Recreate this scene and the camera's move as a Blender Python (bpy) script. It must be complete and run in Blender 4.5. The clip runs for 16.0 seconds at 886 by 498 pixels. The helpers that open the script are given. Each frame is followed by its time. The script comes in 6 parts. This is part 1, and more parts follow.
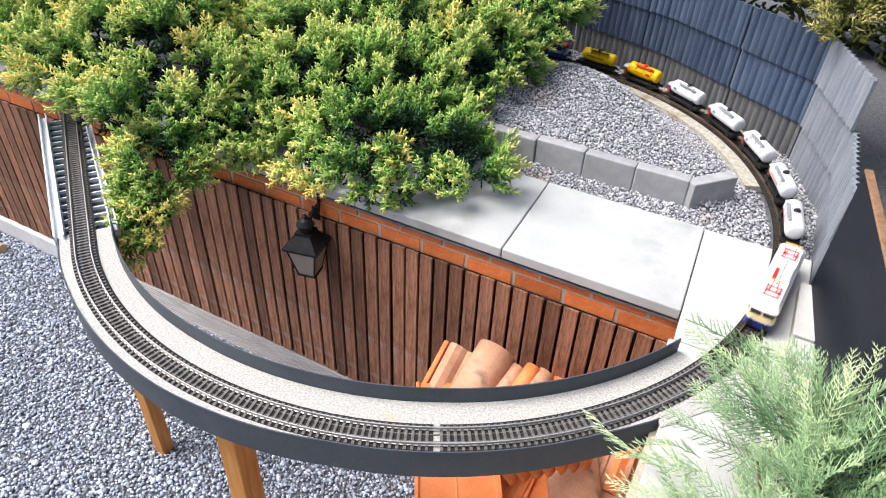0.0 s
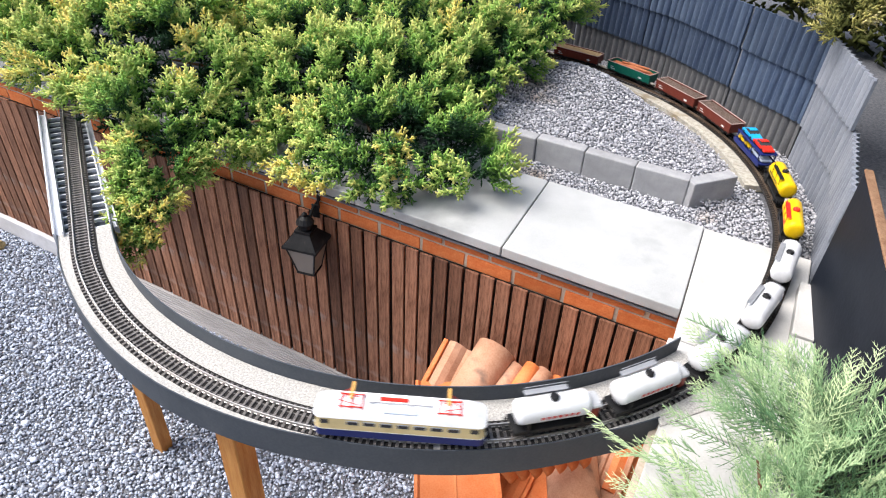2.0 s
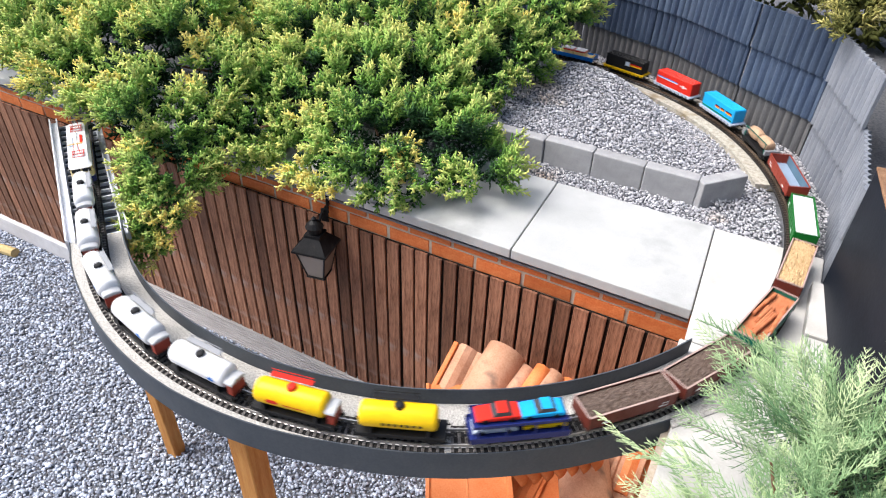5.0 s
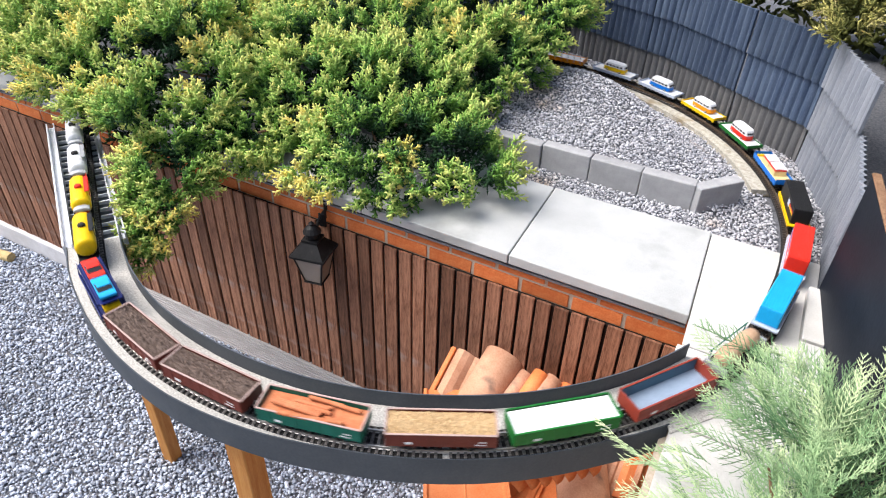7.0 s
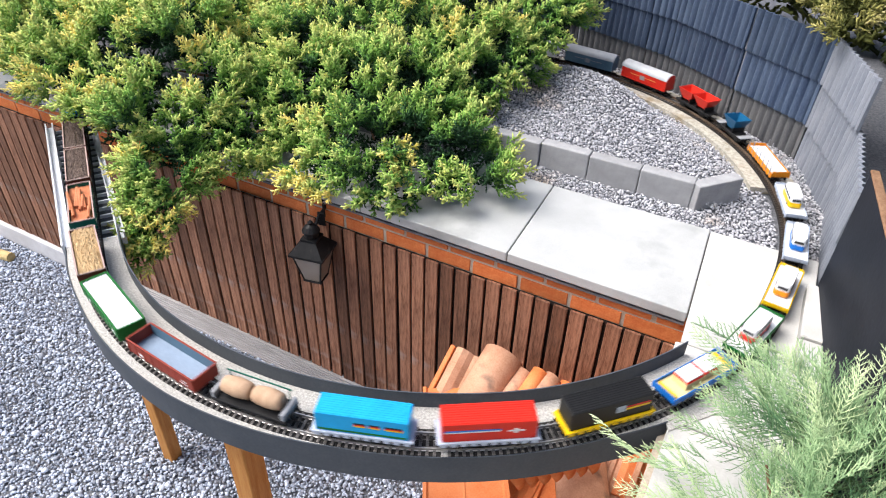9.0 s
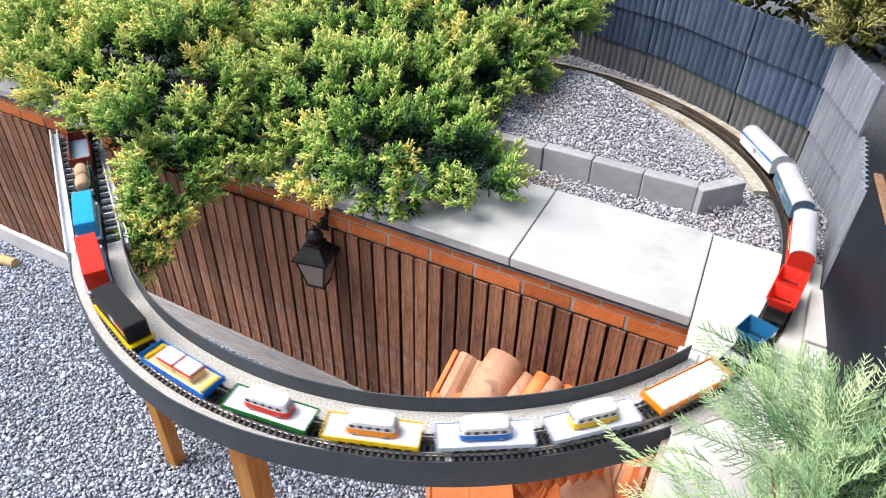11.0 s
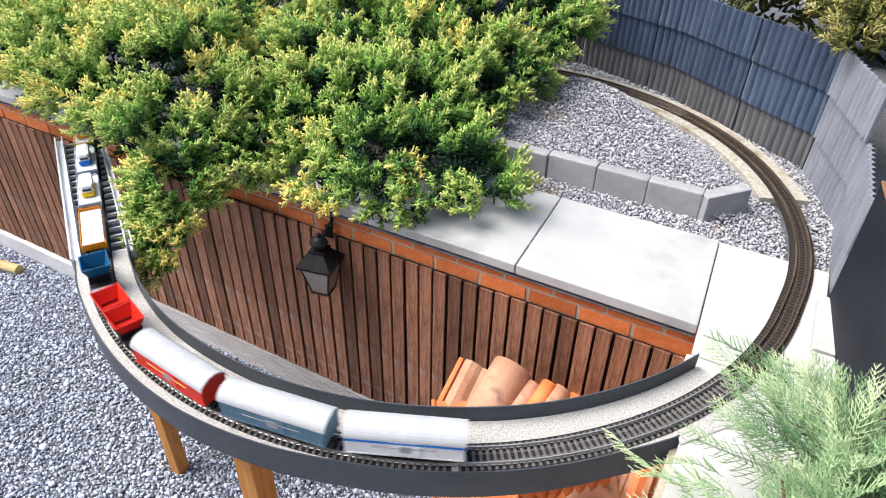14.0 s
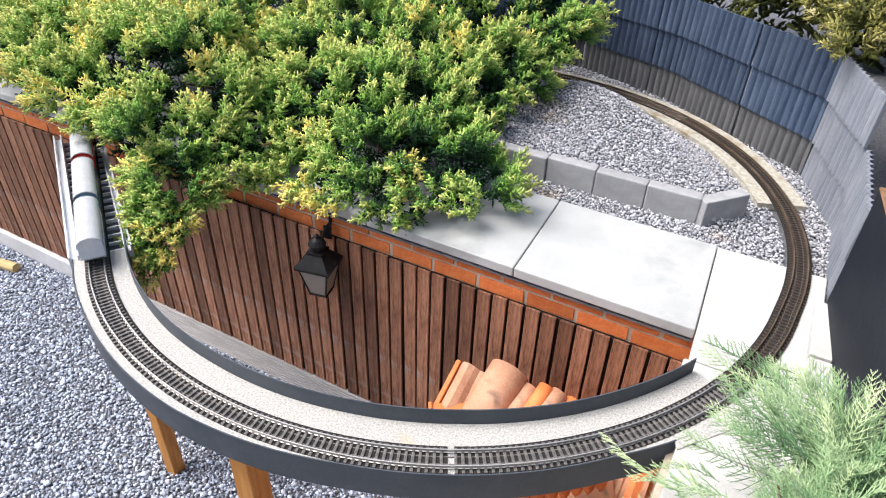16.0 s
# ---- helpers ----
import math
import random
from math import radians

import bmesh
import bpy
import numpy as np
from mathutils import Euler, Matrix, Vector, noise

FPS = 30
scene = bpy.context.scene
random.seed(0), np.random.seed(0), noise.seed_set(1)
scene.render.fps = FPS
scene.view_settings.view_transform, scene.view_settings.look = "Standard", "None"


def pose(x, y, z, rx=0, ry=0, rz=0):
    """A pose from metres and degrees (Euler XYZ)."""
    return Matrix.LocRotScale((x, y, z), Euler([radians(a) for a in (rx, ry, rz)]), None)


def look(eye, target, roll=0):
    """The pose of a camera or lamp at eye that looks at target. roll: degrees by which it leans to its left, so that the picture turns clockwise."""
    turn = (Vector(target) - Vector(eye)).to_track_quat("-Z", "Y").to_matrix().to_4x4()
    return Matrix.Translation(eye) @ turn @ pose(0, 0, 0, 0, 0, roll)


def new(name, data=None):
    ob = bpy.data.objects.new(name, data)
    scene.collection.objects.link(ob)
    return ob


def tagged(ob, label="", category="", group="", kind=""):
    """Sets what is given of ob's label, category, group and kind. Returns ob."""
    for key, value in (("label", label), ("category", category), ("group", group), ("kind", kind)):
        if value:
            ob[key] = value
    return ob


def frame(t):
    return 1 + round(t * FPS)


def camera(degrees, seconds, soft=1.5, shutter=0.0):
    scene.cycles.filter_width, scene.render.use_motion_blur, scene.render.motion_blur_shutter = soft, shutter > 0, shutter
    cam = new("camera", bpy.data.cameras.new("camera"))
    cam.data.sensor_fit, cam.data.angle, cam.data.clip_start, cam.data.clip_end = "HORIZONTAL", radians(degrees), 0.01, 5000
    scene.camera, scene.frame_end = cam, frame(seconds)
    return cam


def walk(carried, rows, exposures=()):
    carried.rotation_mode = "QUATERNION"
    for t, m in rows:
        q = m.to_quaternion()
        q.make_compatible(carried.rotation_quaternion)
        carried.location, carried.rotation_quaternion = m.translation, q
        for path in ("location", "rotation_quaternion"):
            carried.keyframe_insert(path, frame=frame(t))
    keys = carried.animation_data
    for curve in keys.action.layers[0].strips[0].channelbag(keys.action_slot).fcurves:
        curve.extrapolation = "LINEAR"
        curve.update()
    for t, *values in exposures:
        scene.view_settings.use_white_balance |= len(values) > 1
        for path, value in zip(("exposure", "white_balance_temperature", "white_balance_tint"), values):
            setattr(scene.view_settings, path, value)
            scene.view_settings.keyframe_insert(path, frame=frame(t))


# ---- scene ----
cam = camera(68.28, 16.0, soft=1.1, shutter=0.5)
PATH = [
    (0.0, look((1.7462, -2.0221, 1.5369), (1.0132, -0.5899, 0.3487), 2.739)),
    (0.5, look((1.7436, -2.0204, 1.5401), (1.0132, -0.5903, 0.3479), 2.767)),
    (1.0, look((1.7386, -2.0236, 1.5361), (1.0092, -0.5947, 0.3418), 3.026)),
    (1.5, look((1.7356, -2.0271, 1.5392), (1.0110, -0.5964, 0.3441), 3.069)),
    (2.0, look((1.7394, -2.0262, 1.5368), (1.0134, -0.5937, 0.3448), 3.075)),
    (2.5, look((1.7457, -2.0238, 1.5397), (1.0199, -0.5922, 0.3464), 2.870)),
    (3.0, look((1.7478, -2.0260, 1.5402), (1.0092, -0.5981, 0.3504), 2.739)),
    (3.5, look((1.7432, -2.0258, 1.5400), (0.9924, -0.6070, 0.3469), 2.196)),
    (4.0, look((1.7434, -2.0207, 1.5393), (0.9907, -0.6047, 0.3442), 1.787)),
    (6.5, look((1.7382, -2.0264, 1.5423), (0.9809, -0.5962, 0.3671), 1.919)),
    (7.0, look((1.7382, -2.0246, 1.5437), (0.9879, -0.5922, 0.3668), 2.021)),
    (7.5, look((1.7398, -2.0187, 1.5448), (0.9958, -0.5859, 0.3643), 1.957)),
    (8.0, look((1.7377, -2.0234, 1.5440), (0.9934, -0.5886, 0.3662), 2.159)),
    (8.5, look((1.7396, -2.0228, 1.5443), (0.9923, -0.5923, 0.3632), 1.871)),
    (9.0, look((1.7443, -2.0224, 1.5444), (0.9945, -0.5929, 0.3637), 1.829)),
    (11.5, look((1.7452, -2.0257, 1.5443), (0.9817, -0.5921, 0.3772), 1.426)),
    (12.0, look((1.7491, -2.0234, 1.5470), (0.9840, -0.5980, 0.3711), 1.378)),
    (12.5, look((1.7448, -2.0224, 1.5500), (0.9678, -0.6037, 0.3739), 0.681)),
    (13.0, look((1.7369, -2.0218, 1.5502), (0.9596, -0.5977, 0.3806), 0.644)),
    (13.5, look((1.7356, -2.0174, 1.5529), (0.9608, -0.5901, 0.3857), 0.814)),
    (14.0, look((1.7285, -2.0225, 1.5477), (0.9566, -0.5842, 0.3922), 1.325)),
    (14.5, look((1.7245, -2.0202, 1.5501), (0.9489, -0.5788, 0.4009), 1.479)),
    (15.0, look((1.7264, -2.0186, 1.5511), (0.9502, -0.5736, 0.4068), 1.573)),
    (15.5, look((1.7308, -2.0211, 1.5501), (0.9555, -0.5758, 0.4055), 1.604)),
    (16.0, look((1.7273, -2.0219, 1.5490), (0.9585, -0.5780, 0.3983), 1.970)),
]
walk(cam, PATH)
# ---- light: bright overcast day ----
world = bpy.data.worlds.new("world")
scene.world = world
world.use_nodes = True
_wn = world.node_tree
_sky = _wn.nodes.new("ShaderNodeTexSky")
_sky.sky_type = 'NISHITA'
_sky.sun_disc = False
_sky.sun_elevation = radians(56)
_sky.sun_rotation = radians(245)
_sky.air_density = 1.0
_sky.dust_density = 4.0
_wn.links.new(_sky.outputs[0], _wn.nodes["Background"].inputs[0])
_wn.nodes["Background"].inputs[1].default_value = 0.105
sun_data = bpy.data.lights.new("sun", 'SUN')
sun_data.energy = 2.7
sun_data.angle = radians(48)
sun_data.color = (1.0, 0.985, 0.97)
sun = new("sun", sun_data)
sun.matrix_world = look((-3.0, -1.4, 5.0), (0, 0, 0))
scene.view_settings.exposure = 1.0
# ---- materials ----
def mat(name, c1, c2=None, rough=0.6, scale=20.0, fine=150.0, bump=0.2, metal=0.0, stretch=(1, 1, 1), island=0.0, objrand=0.0,
        spots=None, spot_scale=6.0, spot_at=0.62, spec=0.2, dist=0.004):
    """Two-scale noise between c1 and c2, fine relief, optional stains and variation per piece."""
    m = bpy.data.materials.new(name)
    m.use_nodes = True
    nt = m.node_tree
    n, l = nt.nodes, nt.links
    b = n["Principled BSDF"]
    c2 = c2 or tuple(v * 0.8 for v in c1)
    tc = n.new("ShaderNodeTexCoord")
    mp = n.new("ShaderNodeMapping")
    mp.inputs["Scale"].default_value = stretch
    l.new(tc.outputs["Object"], mp.inputs[0])
    n1 = n.new("ShaderNodeTexNoise")
    n1.inputs["Scale"].default_value = scale
    n1.inputs["Detail"].default_value = 5
    n1.inputs["Roughness"].default_value = 0.65
    l.new(mp.outputs[0], n1.inputs["Vector"])
    n2 = n.new("ShaderNodeTexNoise")
    n2.inputs["Scale"].default_value = fine
    n2.inputs["Detail"].default_value = 3
    l.new(mp.outputs[0], n2.inputs["Vector"])
    add = n.new("ShaderNodeMath")
    add.operation = 'MULTIPLY_ADD'
    l.new(n2.outputs[0], add.inputs[0])
    add.inputs[1].default_value = 0.5
    l.new(n1.outputs[0], add.inputs[2])
    ramp = n.new("ShaderNodeMapRange")
    ramp.inputs[1].default_value, ramp.inputs[2].default_value = 0.55, 0.95
    l.new(add.outputs[0], ramp.inputs[0])
    mx = n.new("ShaderNodeMix")
    mx.data_type = 'RGBA'
    mx.inputs[6].default_value, mx.inputs[7].default_value = (*c1, 1), (*c2, 1)
    l.new(ramp.outputs[0], mx.inputs[0])
    col = mx.outputs[2]
    if spots:
        n3 = n.new("ShaderNodeTexNoise")
        n3.inputs["Scale"].default_value = spot_scale
        n3.inputs["Detail"].default_value = 6
        l.new(tc.outputs["Object"], n3.inputs["Vector"])
        r3 = n.new("ShaderNodeMapRange")
        r3.inputs[1].default_value, r3.inputs[2].default_value = spot_at, spot_at + 0.12
        l.new(n3.outputs[0], r3.inputs[0])
        m3 = n.new("ShaderNodeMix")
        m3.data_type = 'RGBA'
        m3.inputs[7].default_value = (*spots, 1)
        l.new(r3.outputs[0], m3.inputs[0])
        l.new(col, m3.inputs[6])
        col = m3.outputs[2]
    if island or objrand:
        if island:
            src = n.new("ShaderNodeNewGeometry").outputs["Random Per Island"]
        else:
            src = n.new("ShaderNodeObjectInfo").outputs["Random"]
        k = island or objrand
        rr = n.new("ShaderNodeMapRange")
        rr.inputs[3].default_value, rr.inputs[4].default_value = 1 - k, 1 + k
        l.new(src, rr.inputs[0])
        hs = n.new("ShaderNodeHueSaturation")
        l.new(rr.outputs[0], hs.inputs["Value"])
        l.new(col, hs.inputs["Color"])
        col = hs.outputs[0]
    l.new(col, b.inputs["Base Color"])
    b.inputs["Roughness"].default_value = rough
    b.inputs["Metallic"].default_value = metal
    b.inputs["Specular IOR Level"].default_value = spec
    if bump:
        bp = n.new("ShaderNodeBump")
        bp.inputs["Strength"].default_value = bump
        bp.inputs["Distance"].default_value = dist
        l.new(add.outputs[0], bp.inputs["Height"])
        l.new(bp.outputs[0], b.inputs["Normal"])
    return m


M_STONE = mat("grey_gravel", (0.245, 0.275, 0.34), (0.52, 0.565, 0.66), 0.8, 30, 200, 0.3, island=0.5)
M_STONE2 = mat("pale_gravel", (0.30, 0.30, 0.325), (0.53, 0.53, 0.555), 0.85, 30, 200, 0.3, island=0.30, spots=(0.42, 0.34, 0.27), spot_scale=2.5, spot_at=0.6)
M_SOIL = mat("gravel_bed", (0.09, 0.093, 0.105), (0.20, 0.205, 0.225), 0.95, 60, 300, 0.8)
M_CONC = mat("pale_concrete_slab", (0.43, 0.42, 0.40), (0.54, 0.53, 0.51), 0.6, 5, 180, 0.12, spots=(0.38, 0.37, 0.35), spot_scale=3, spot_at=0.6)
M_COPE = mat("grey_concrete_coping", (0.36, 0.365, 0.362), (0.45, 0.455, 0.452), 0.5, 4, 180, 0.15, objrand=0.08, spots=(0.25, 0.255, 0.25), spot_scale=2.2, spot_at=0.56, spec=0.35)
M_KERB = mat("grey_concrete_edging", (0.26, 0.26, 0.268), (0.37, 0.37, 0.378), 0.75, 12, 250, 0.25, objrand=0.08)
M_PLINTH = mat("whitish_concrete", (0.5, 0.49, 0.5), (0.62, 0.61, 0.62), 0.8, 10, 150, 0.2)
M_BRICK = mat("orange_red_brick", (0.52, 0.12, 0.035), (0.66, 0.22, 0.075), 0.8, 14, 140, 0.5, objrand=0.18, spots=(0.6, 0.36, 0.25), spot_scale=9, spot_at=0.64)
M_MORTAR = mat("mortar", (0.4, 0.33, 0.25), (0.52, 0.45, 0.37), 0.95, 40, 200, 0.5)
M_SLAT = mat("weathered_brown_wood", (0.085, 0.034, 0.019), (0.36, 0.178, 0.11), 0.65, 7, 45, 0.5, stretch=(9, 9, 0.7), objrand=0.42, spots=(0.29, 0.215, 0.185), spot_scale=5, spot_at=0.58, spec=0.25)
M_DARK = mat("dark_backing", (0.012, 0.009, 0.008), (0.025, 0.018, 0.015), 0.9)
M_FELT = mat("grey_roofing_felt", (0.1, 0.1, 0.11), (0.25, 0.25, 0.26), 0.7, 20, 80, 0.6, stretch=(0.3, 1, 4))
M_BOARD = mat("silvered_grooved_board", (0.3, 0.28, 0.27), (0.45, 0.43, 0.42), 0.75, 8, 60, 0.3, stretch=(0.6, 8, 8))
M_DECK = mat("sanded_pale_deck", (0.27, 0.255, 0.235), (0.66, 0.645, 0.615), 0.9, 150, 700, 0.8, spots=(0.48, 0.40, 0.26), spot_scale=3.5, spot_at=0.66)
M_BED = mat("sandy_track_bed", (0.26, 0.24, 0.2), (0.52, 0.49, 0.42), 0.9, 45, 300, 0.9, spots=(0.27, 0.22, 0.15), spot_scale=7, spot_at=0.55)
# near-black earth colour with the trees' shade painted in
M_EARTH = mat("earth_painted_shade", (0.012, 0.010, 0.008), (0.03, 0.026, 0.02), 0.95, 30, 200, 0.6, spec=0.05)
M_FASCIA = mat("anthracite_strip", (0.05, 0.06, 0.075), (0.075, 0.085, 0.1), 0.5, 6, 120, 0.08, spots=(0.12, 0.125, 0.13), spot_scale=5, spot_at=0.66)
M_POST = mat("honey_timber", (0.38, 0.15, 0.035), (0.52, 0.26, 0.08), 0.6, 5, 50, 0.3, stretch=(8, 8, 0.6))
M_SLEEPER = mat("dark_plastic_sleeper", (0.06, 0.053, 0.05), (0.19, 0.175, 0.165), 0.34, 30, 200, 0.2, spec=0.5)
M_WEB = mat("dusty_underlay", (0.012, 0.011, 0.011), (0.038, 0.035, 0.034), 0.9, 40, 300, 0.4)
M_SLEEPER2 = mat("weathered_brown_sleeper", (0.022, 0.016, 0.012), (0.07, 0.052, 0.04), 0.55, 30, 200, 0.2, spec=0.3)
M_RAIL2 = mat("brown_tarnished_rail", (0.10, 0.07, 0.05), (0.2, 0.15, 0.11), 0.5, 8, 80, 0.05, metal=0.5)
M_RAIL = mat("dull_nickel_rail", (0.46, 0.43, 0.40), (0.62, 0.60, 0.57), 0.42, 8, 80, 0.05, metal=0.85, stretch=(1, 1, 1))
M_WALLT = mat("blue_grey_corrugated_tile", (0.034, 0.052, 0.095), (0.085, 0.115, 0.17), 0.5, 6, 120, 0.2, stretch=(3, 3, 0.6), objrand=0.16)
M_WALLG = mat("light_grey_corrugated_tile", (0.155, 0.17, 0.205), (0.25, 0.265, 0.30), 0.5, 6, 120, 0.2, stretch=(3, 3, 0.6), objrand=0.1)
M_WALLB = mat("dusty_grey_corrugated_tile", (0.085, 0.087, 0.094), (0.155, 0.153, 0.155), 0.7, 6, 120, 0.3, stretch=(3, 3, 0.6), objrand=0.1)
M_NAVY = mat("navy_painted_board", (0.007, 0.010, 0.016), (0.014, 0.017, 0.025), 0.5, 5, 60, 0.2, spots=(0.03, 0.03, 0.034), spot_scale=4, spot_at=0.68, spec=0.06)
M_RUST = mat("rusty_brown_edge", (0.16, 0.08, 0.045), (0.28, 0.17, 0.1), 0.8, 25, 150, 0.5)
M_ALU = mat("bare_aluminium", (0.62, 0.64, 0.68), (0.78, 0.79, 0.82), 0.4, 8, 90, 0.1, metal=0.3)
M_TERRA = mat("terracotta_tile", (0.40, 0.19, 0.11), (0.56, 0.32, 0.21), 0.8, 9, 160, 0.4, objrand=0.12, spots=(0.26, 0.16, 0.115), spot_scale=11, spot_at=0.60)
M_TERRA2 = mat("bright_orange_tile", (0.6, 0.15, 0.04), (0.7, 0.24, 0.09), 0.6, 9, 160, 0.2, objrand=0.15)
M_BLACKM = mat("black_painted_iron", (0.007, 0.007, 0.008), (0.016, 0.016, 0.017), 0.45, 20, 160, 0.2, spots=(0.04, 0.036, 0.03), spot_scale=20, spot_at=0.64, spec=0.15)
M_BARK = mat("juniper_bark", (0.1, 0.055, 0.03), (0.2, 0.12, 0.075), 0.9, 30, 150, 0.8)
M_STAKE = mat("yellowish_timber", (0.4, 0.29, 0.12), (0.52, 0.4, 0.2), 0.7, 8, 60, 0.3)


def leaf_mat(name, stops, rough=0.5):
    m = bpy.data.materials.new(name)
    m.use_nodes = True
    n, l = m.node_tree.nodes, m.node_tree.links
    b = n["Principled BSDF"]
    g = n.new("ShaderNodeNewGeometry")
    r = n.new("ShaderNodeValToRGB")
    els = r.color_ramp.elements
    els[0].position, els[0].color = stops[0][0], (*stops[0][1], 1)
    els[1].position, els[1].color = stops[-1][0], (*stops[-1][1], 1)
    for pos, c in stops[1:-1]:
        els.new(pos).color = (*c, 1)
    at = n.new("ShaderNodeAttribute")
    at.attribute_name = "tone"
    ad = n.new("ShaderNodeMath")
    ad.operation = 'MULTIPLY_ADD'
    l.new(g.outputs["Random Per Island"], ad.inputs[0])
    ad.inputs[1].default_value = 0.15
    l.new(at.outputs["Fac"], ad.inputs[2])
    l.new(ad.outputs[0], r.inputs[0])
    l.new(r.outputs[0], b.inputs["Base Color"])
    b.inputs["Roughness"].default_value = rough
    b.inputs["Specular IOR Level"].default_value = 0.12
    b.inputs["Transmission Weight"].default_value = 0.0
    b.inputs["Subsurface Weight"].default_value = 0.0
    return m


# the near-black first stop paints the shade inside the juniper
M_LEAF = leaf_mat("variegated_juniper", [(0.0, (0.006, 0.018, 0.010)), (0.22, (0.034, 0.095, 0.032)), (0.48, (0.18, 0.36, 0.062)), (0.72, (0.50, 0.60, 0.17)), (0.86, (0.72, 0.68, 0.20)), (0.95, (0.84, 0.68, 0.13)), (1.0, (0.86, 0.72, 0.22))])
M_LEAF2 = leaf_mat("soft_grey_green_cypress", [(0.0, (0.06, 0.14, 0.065)), (0.5, (0.23, 0.37, 0.18)), (1.0, (0.56, 0.66, 0.38))])
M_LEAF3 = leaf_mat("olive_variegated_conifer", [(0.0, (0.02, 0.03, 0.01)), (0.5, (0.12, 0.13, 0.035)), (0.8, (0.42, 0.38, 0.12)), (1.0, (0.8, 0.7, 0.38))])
# ---- geometry helpers ----
def mesh_obj(name, bm, material, smooth=False):
    me = bpy.data.meshes.new(name)
    bm.to_mesh(me)
    bm.free()
    if smooth:
        for f in me.polygons:
            f.use_smooth = True
    for m_ in (material if isinstance(material, (list, tuple)) else [material]):
        me.materials.append(m_)
    return new(name, me)


def part(name, bm, material, parent, label="", smooth=False):
    ob = mesh_obj(name, bm, material, smooth)
    ob.parent = parent
    if label:
        tagged(ob, label)
    return ob


def empty(name, m=None):
    ob = new(name)
    ob.empty_display_size = 0.05
    if m is not None:
        ob.matrix_world = m
    return ob


def add_box(bm, x0, x1, y0, y1, z0, z1, bevel=0.0, seg=1, m=None):
    vs = [bm.verts.new((x, y, z)) for x in (x0, x1) for y in (y0, y1) for z in (z0, z1)]
    fs = [(0, 1, 3, 2), (4, 6, 7, 5), (0, 4, 5, 1), (2, 3, 7, 6), (0, 2, 6, 4), (1, 5, 7, 3)]
    faces = [bm.faces.new([vs[i] for i in f]) for f in fs]
    if bevel:
        es = list({e for f in faces for e in f.edges})
        r = bmesh.ops.bevel(bm, geom=es, offset=bevel, segments=seg, affect='EDGES', profile=0.5)
        vs = list({v for f in r["faces"] for v in f.verts} | {v for v in vs if v.is_valid})
    if m is not None:
        bmesh.ops.transform(bm, matrix=m, verts=[v for v in vs if v.is_valid])
    return vs


def box(x0, x1, y0, y1, z0, z1, bevel=0.0, seg=1, m=None):
    bm = bmesh.new()
    add_box(bm, x0, x1, y0, y1, z0, z1, bevel, seg, m)
    return bm


def add_cyl(bm, r, length, m, seg=16, r2=None, caps=True):
    """A cylinder or cone along local z from 0 to length."""
    r2 = r if r2 is None else r2
    lo = [bm.verts.new(m @ Vector((r * math.cos(a), r * math.sin(a), 0))) for a in (2 * math.pi * i / seg for i in range(seg))]
    hi = [bm.verts.new(m @ Vector((r2 * math.cos(a), r2 * math.sin(a), length))) for a in (2 * math.pi * i / seg for i in range(seg))]
    for i in range(seg):
        bm.faces.new((lo[i], lo[(i + 1) % seg], hi[(i + 1) % seg], hi[i]))
    if caps:
        bm.faces.new(lo[::-1])
        bm.faces.new(hi)


def add_revolve(bm, prof, m, seg=20):
    """prof: (radius, height) pairs, round local z."""
    rings = []
    for r, h in prof:
        rings.append([bm.verts.new(m @ Vector((r * math.cos(2 * math.pi * i / seg), r * math.sin(2 * math.pi * i / seg), h))) for i in range(seg)])
    for a, b in zip(rings, rings[1:]):
        for i in range(seg):
            bm.faces.new((a[i], a[(i + 1) % seg], b[(i + 1) % seg], b[i]))
    bm.faces.new(rings[0][::-1])
    bm.faces.new(rings[-1])


def add_extrude(bm, outline, axis, a, b, m=None):
    """outline: 2D points; extruded from a to b along axis 'x' or 'y' or 'z'."""
    def pt(u, v, w):
        p = {'x': (w, u, v), 'y': (u, w, v), 'z': (u, v, w)}[axis]
        return (m @ Vector(p)) if m is not None else Vector(p)
    lo = [bm.verts.new(pt(u, v, a)) for u, v in outline]
    hi = [bm.verts.new(pt(u, v, b)) for u, v in outline]
    k = len(outline)
    for i in range(k):
        bm.faces.new((lo[i], lo[(i + 1) % k], hi[(i + 1) % k], hi[i]))
    bm.faces.new(lo[::-1])
    bm.faces.new(hi)
    bmesh.ops.recalc_face_normals(bm, faces=bm.faces)


def np_mesh(name, verts, tris, material, tone=None):
    """A big triangle mesh from arrays."""
    me = bpy.data.meshes.new(name)
    me.vertices.add(len(verts))
    me.vertices.foreach_set("co", np.ascontiguousarray(verts, dtype=np.float32).ravel())
    k = len(tris)
    me.loops.add(3 * k)
    me.loops.foreach_set("vertex_index", np.ascontiguousarray(tris, dtype=np.int32).ravel())
    me.polygons.add(k)
    me.polygons.foreach_set("loop_start", np.arange(0, 3 * k, 3, dtype=np.int32))
    me.update(calc_edges=True)
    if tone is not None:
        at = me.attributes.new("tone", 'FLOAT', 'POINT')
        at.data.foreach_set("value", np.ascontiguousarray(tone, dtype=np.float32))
    me.materials.append(material)
    return new(name, me)


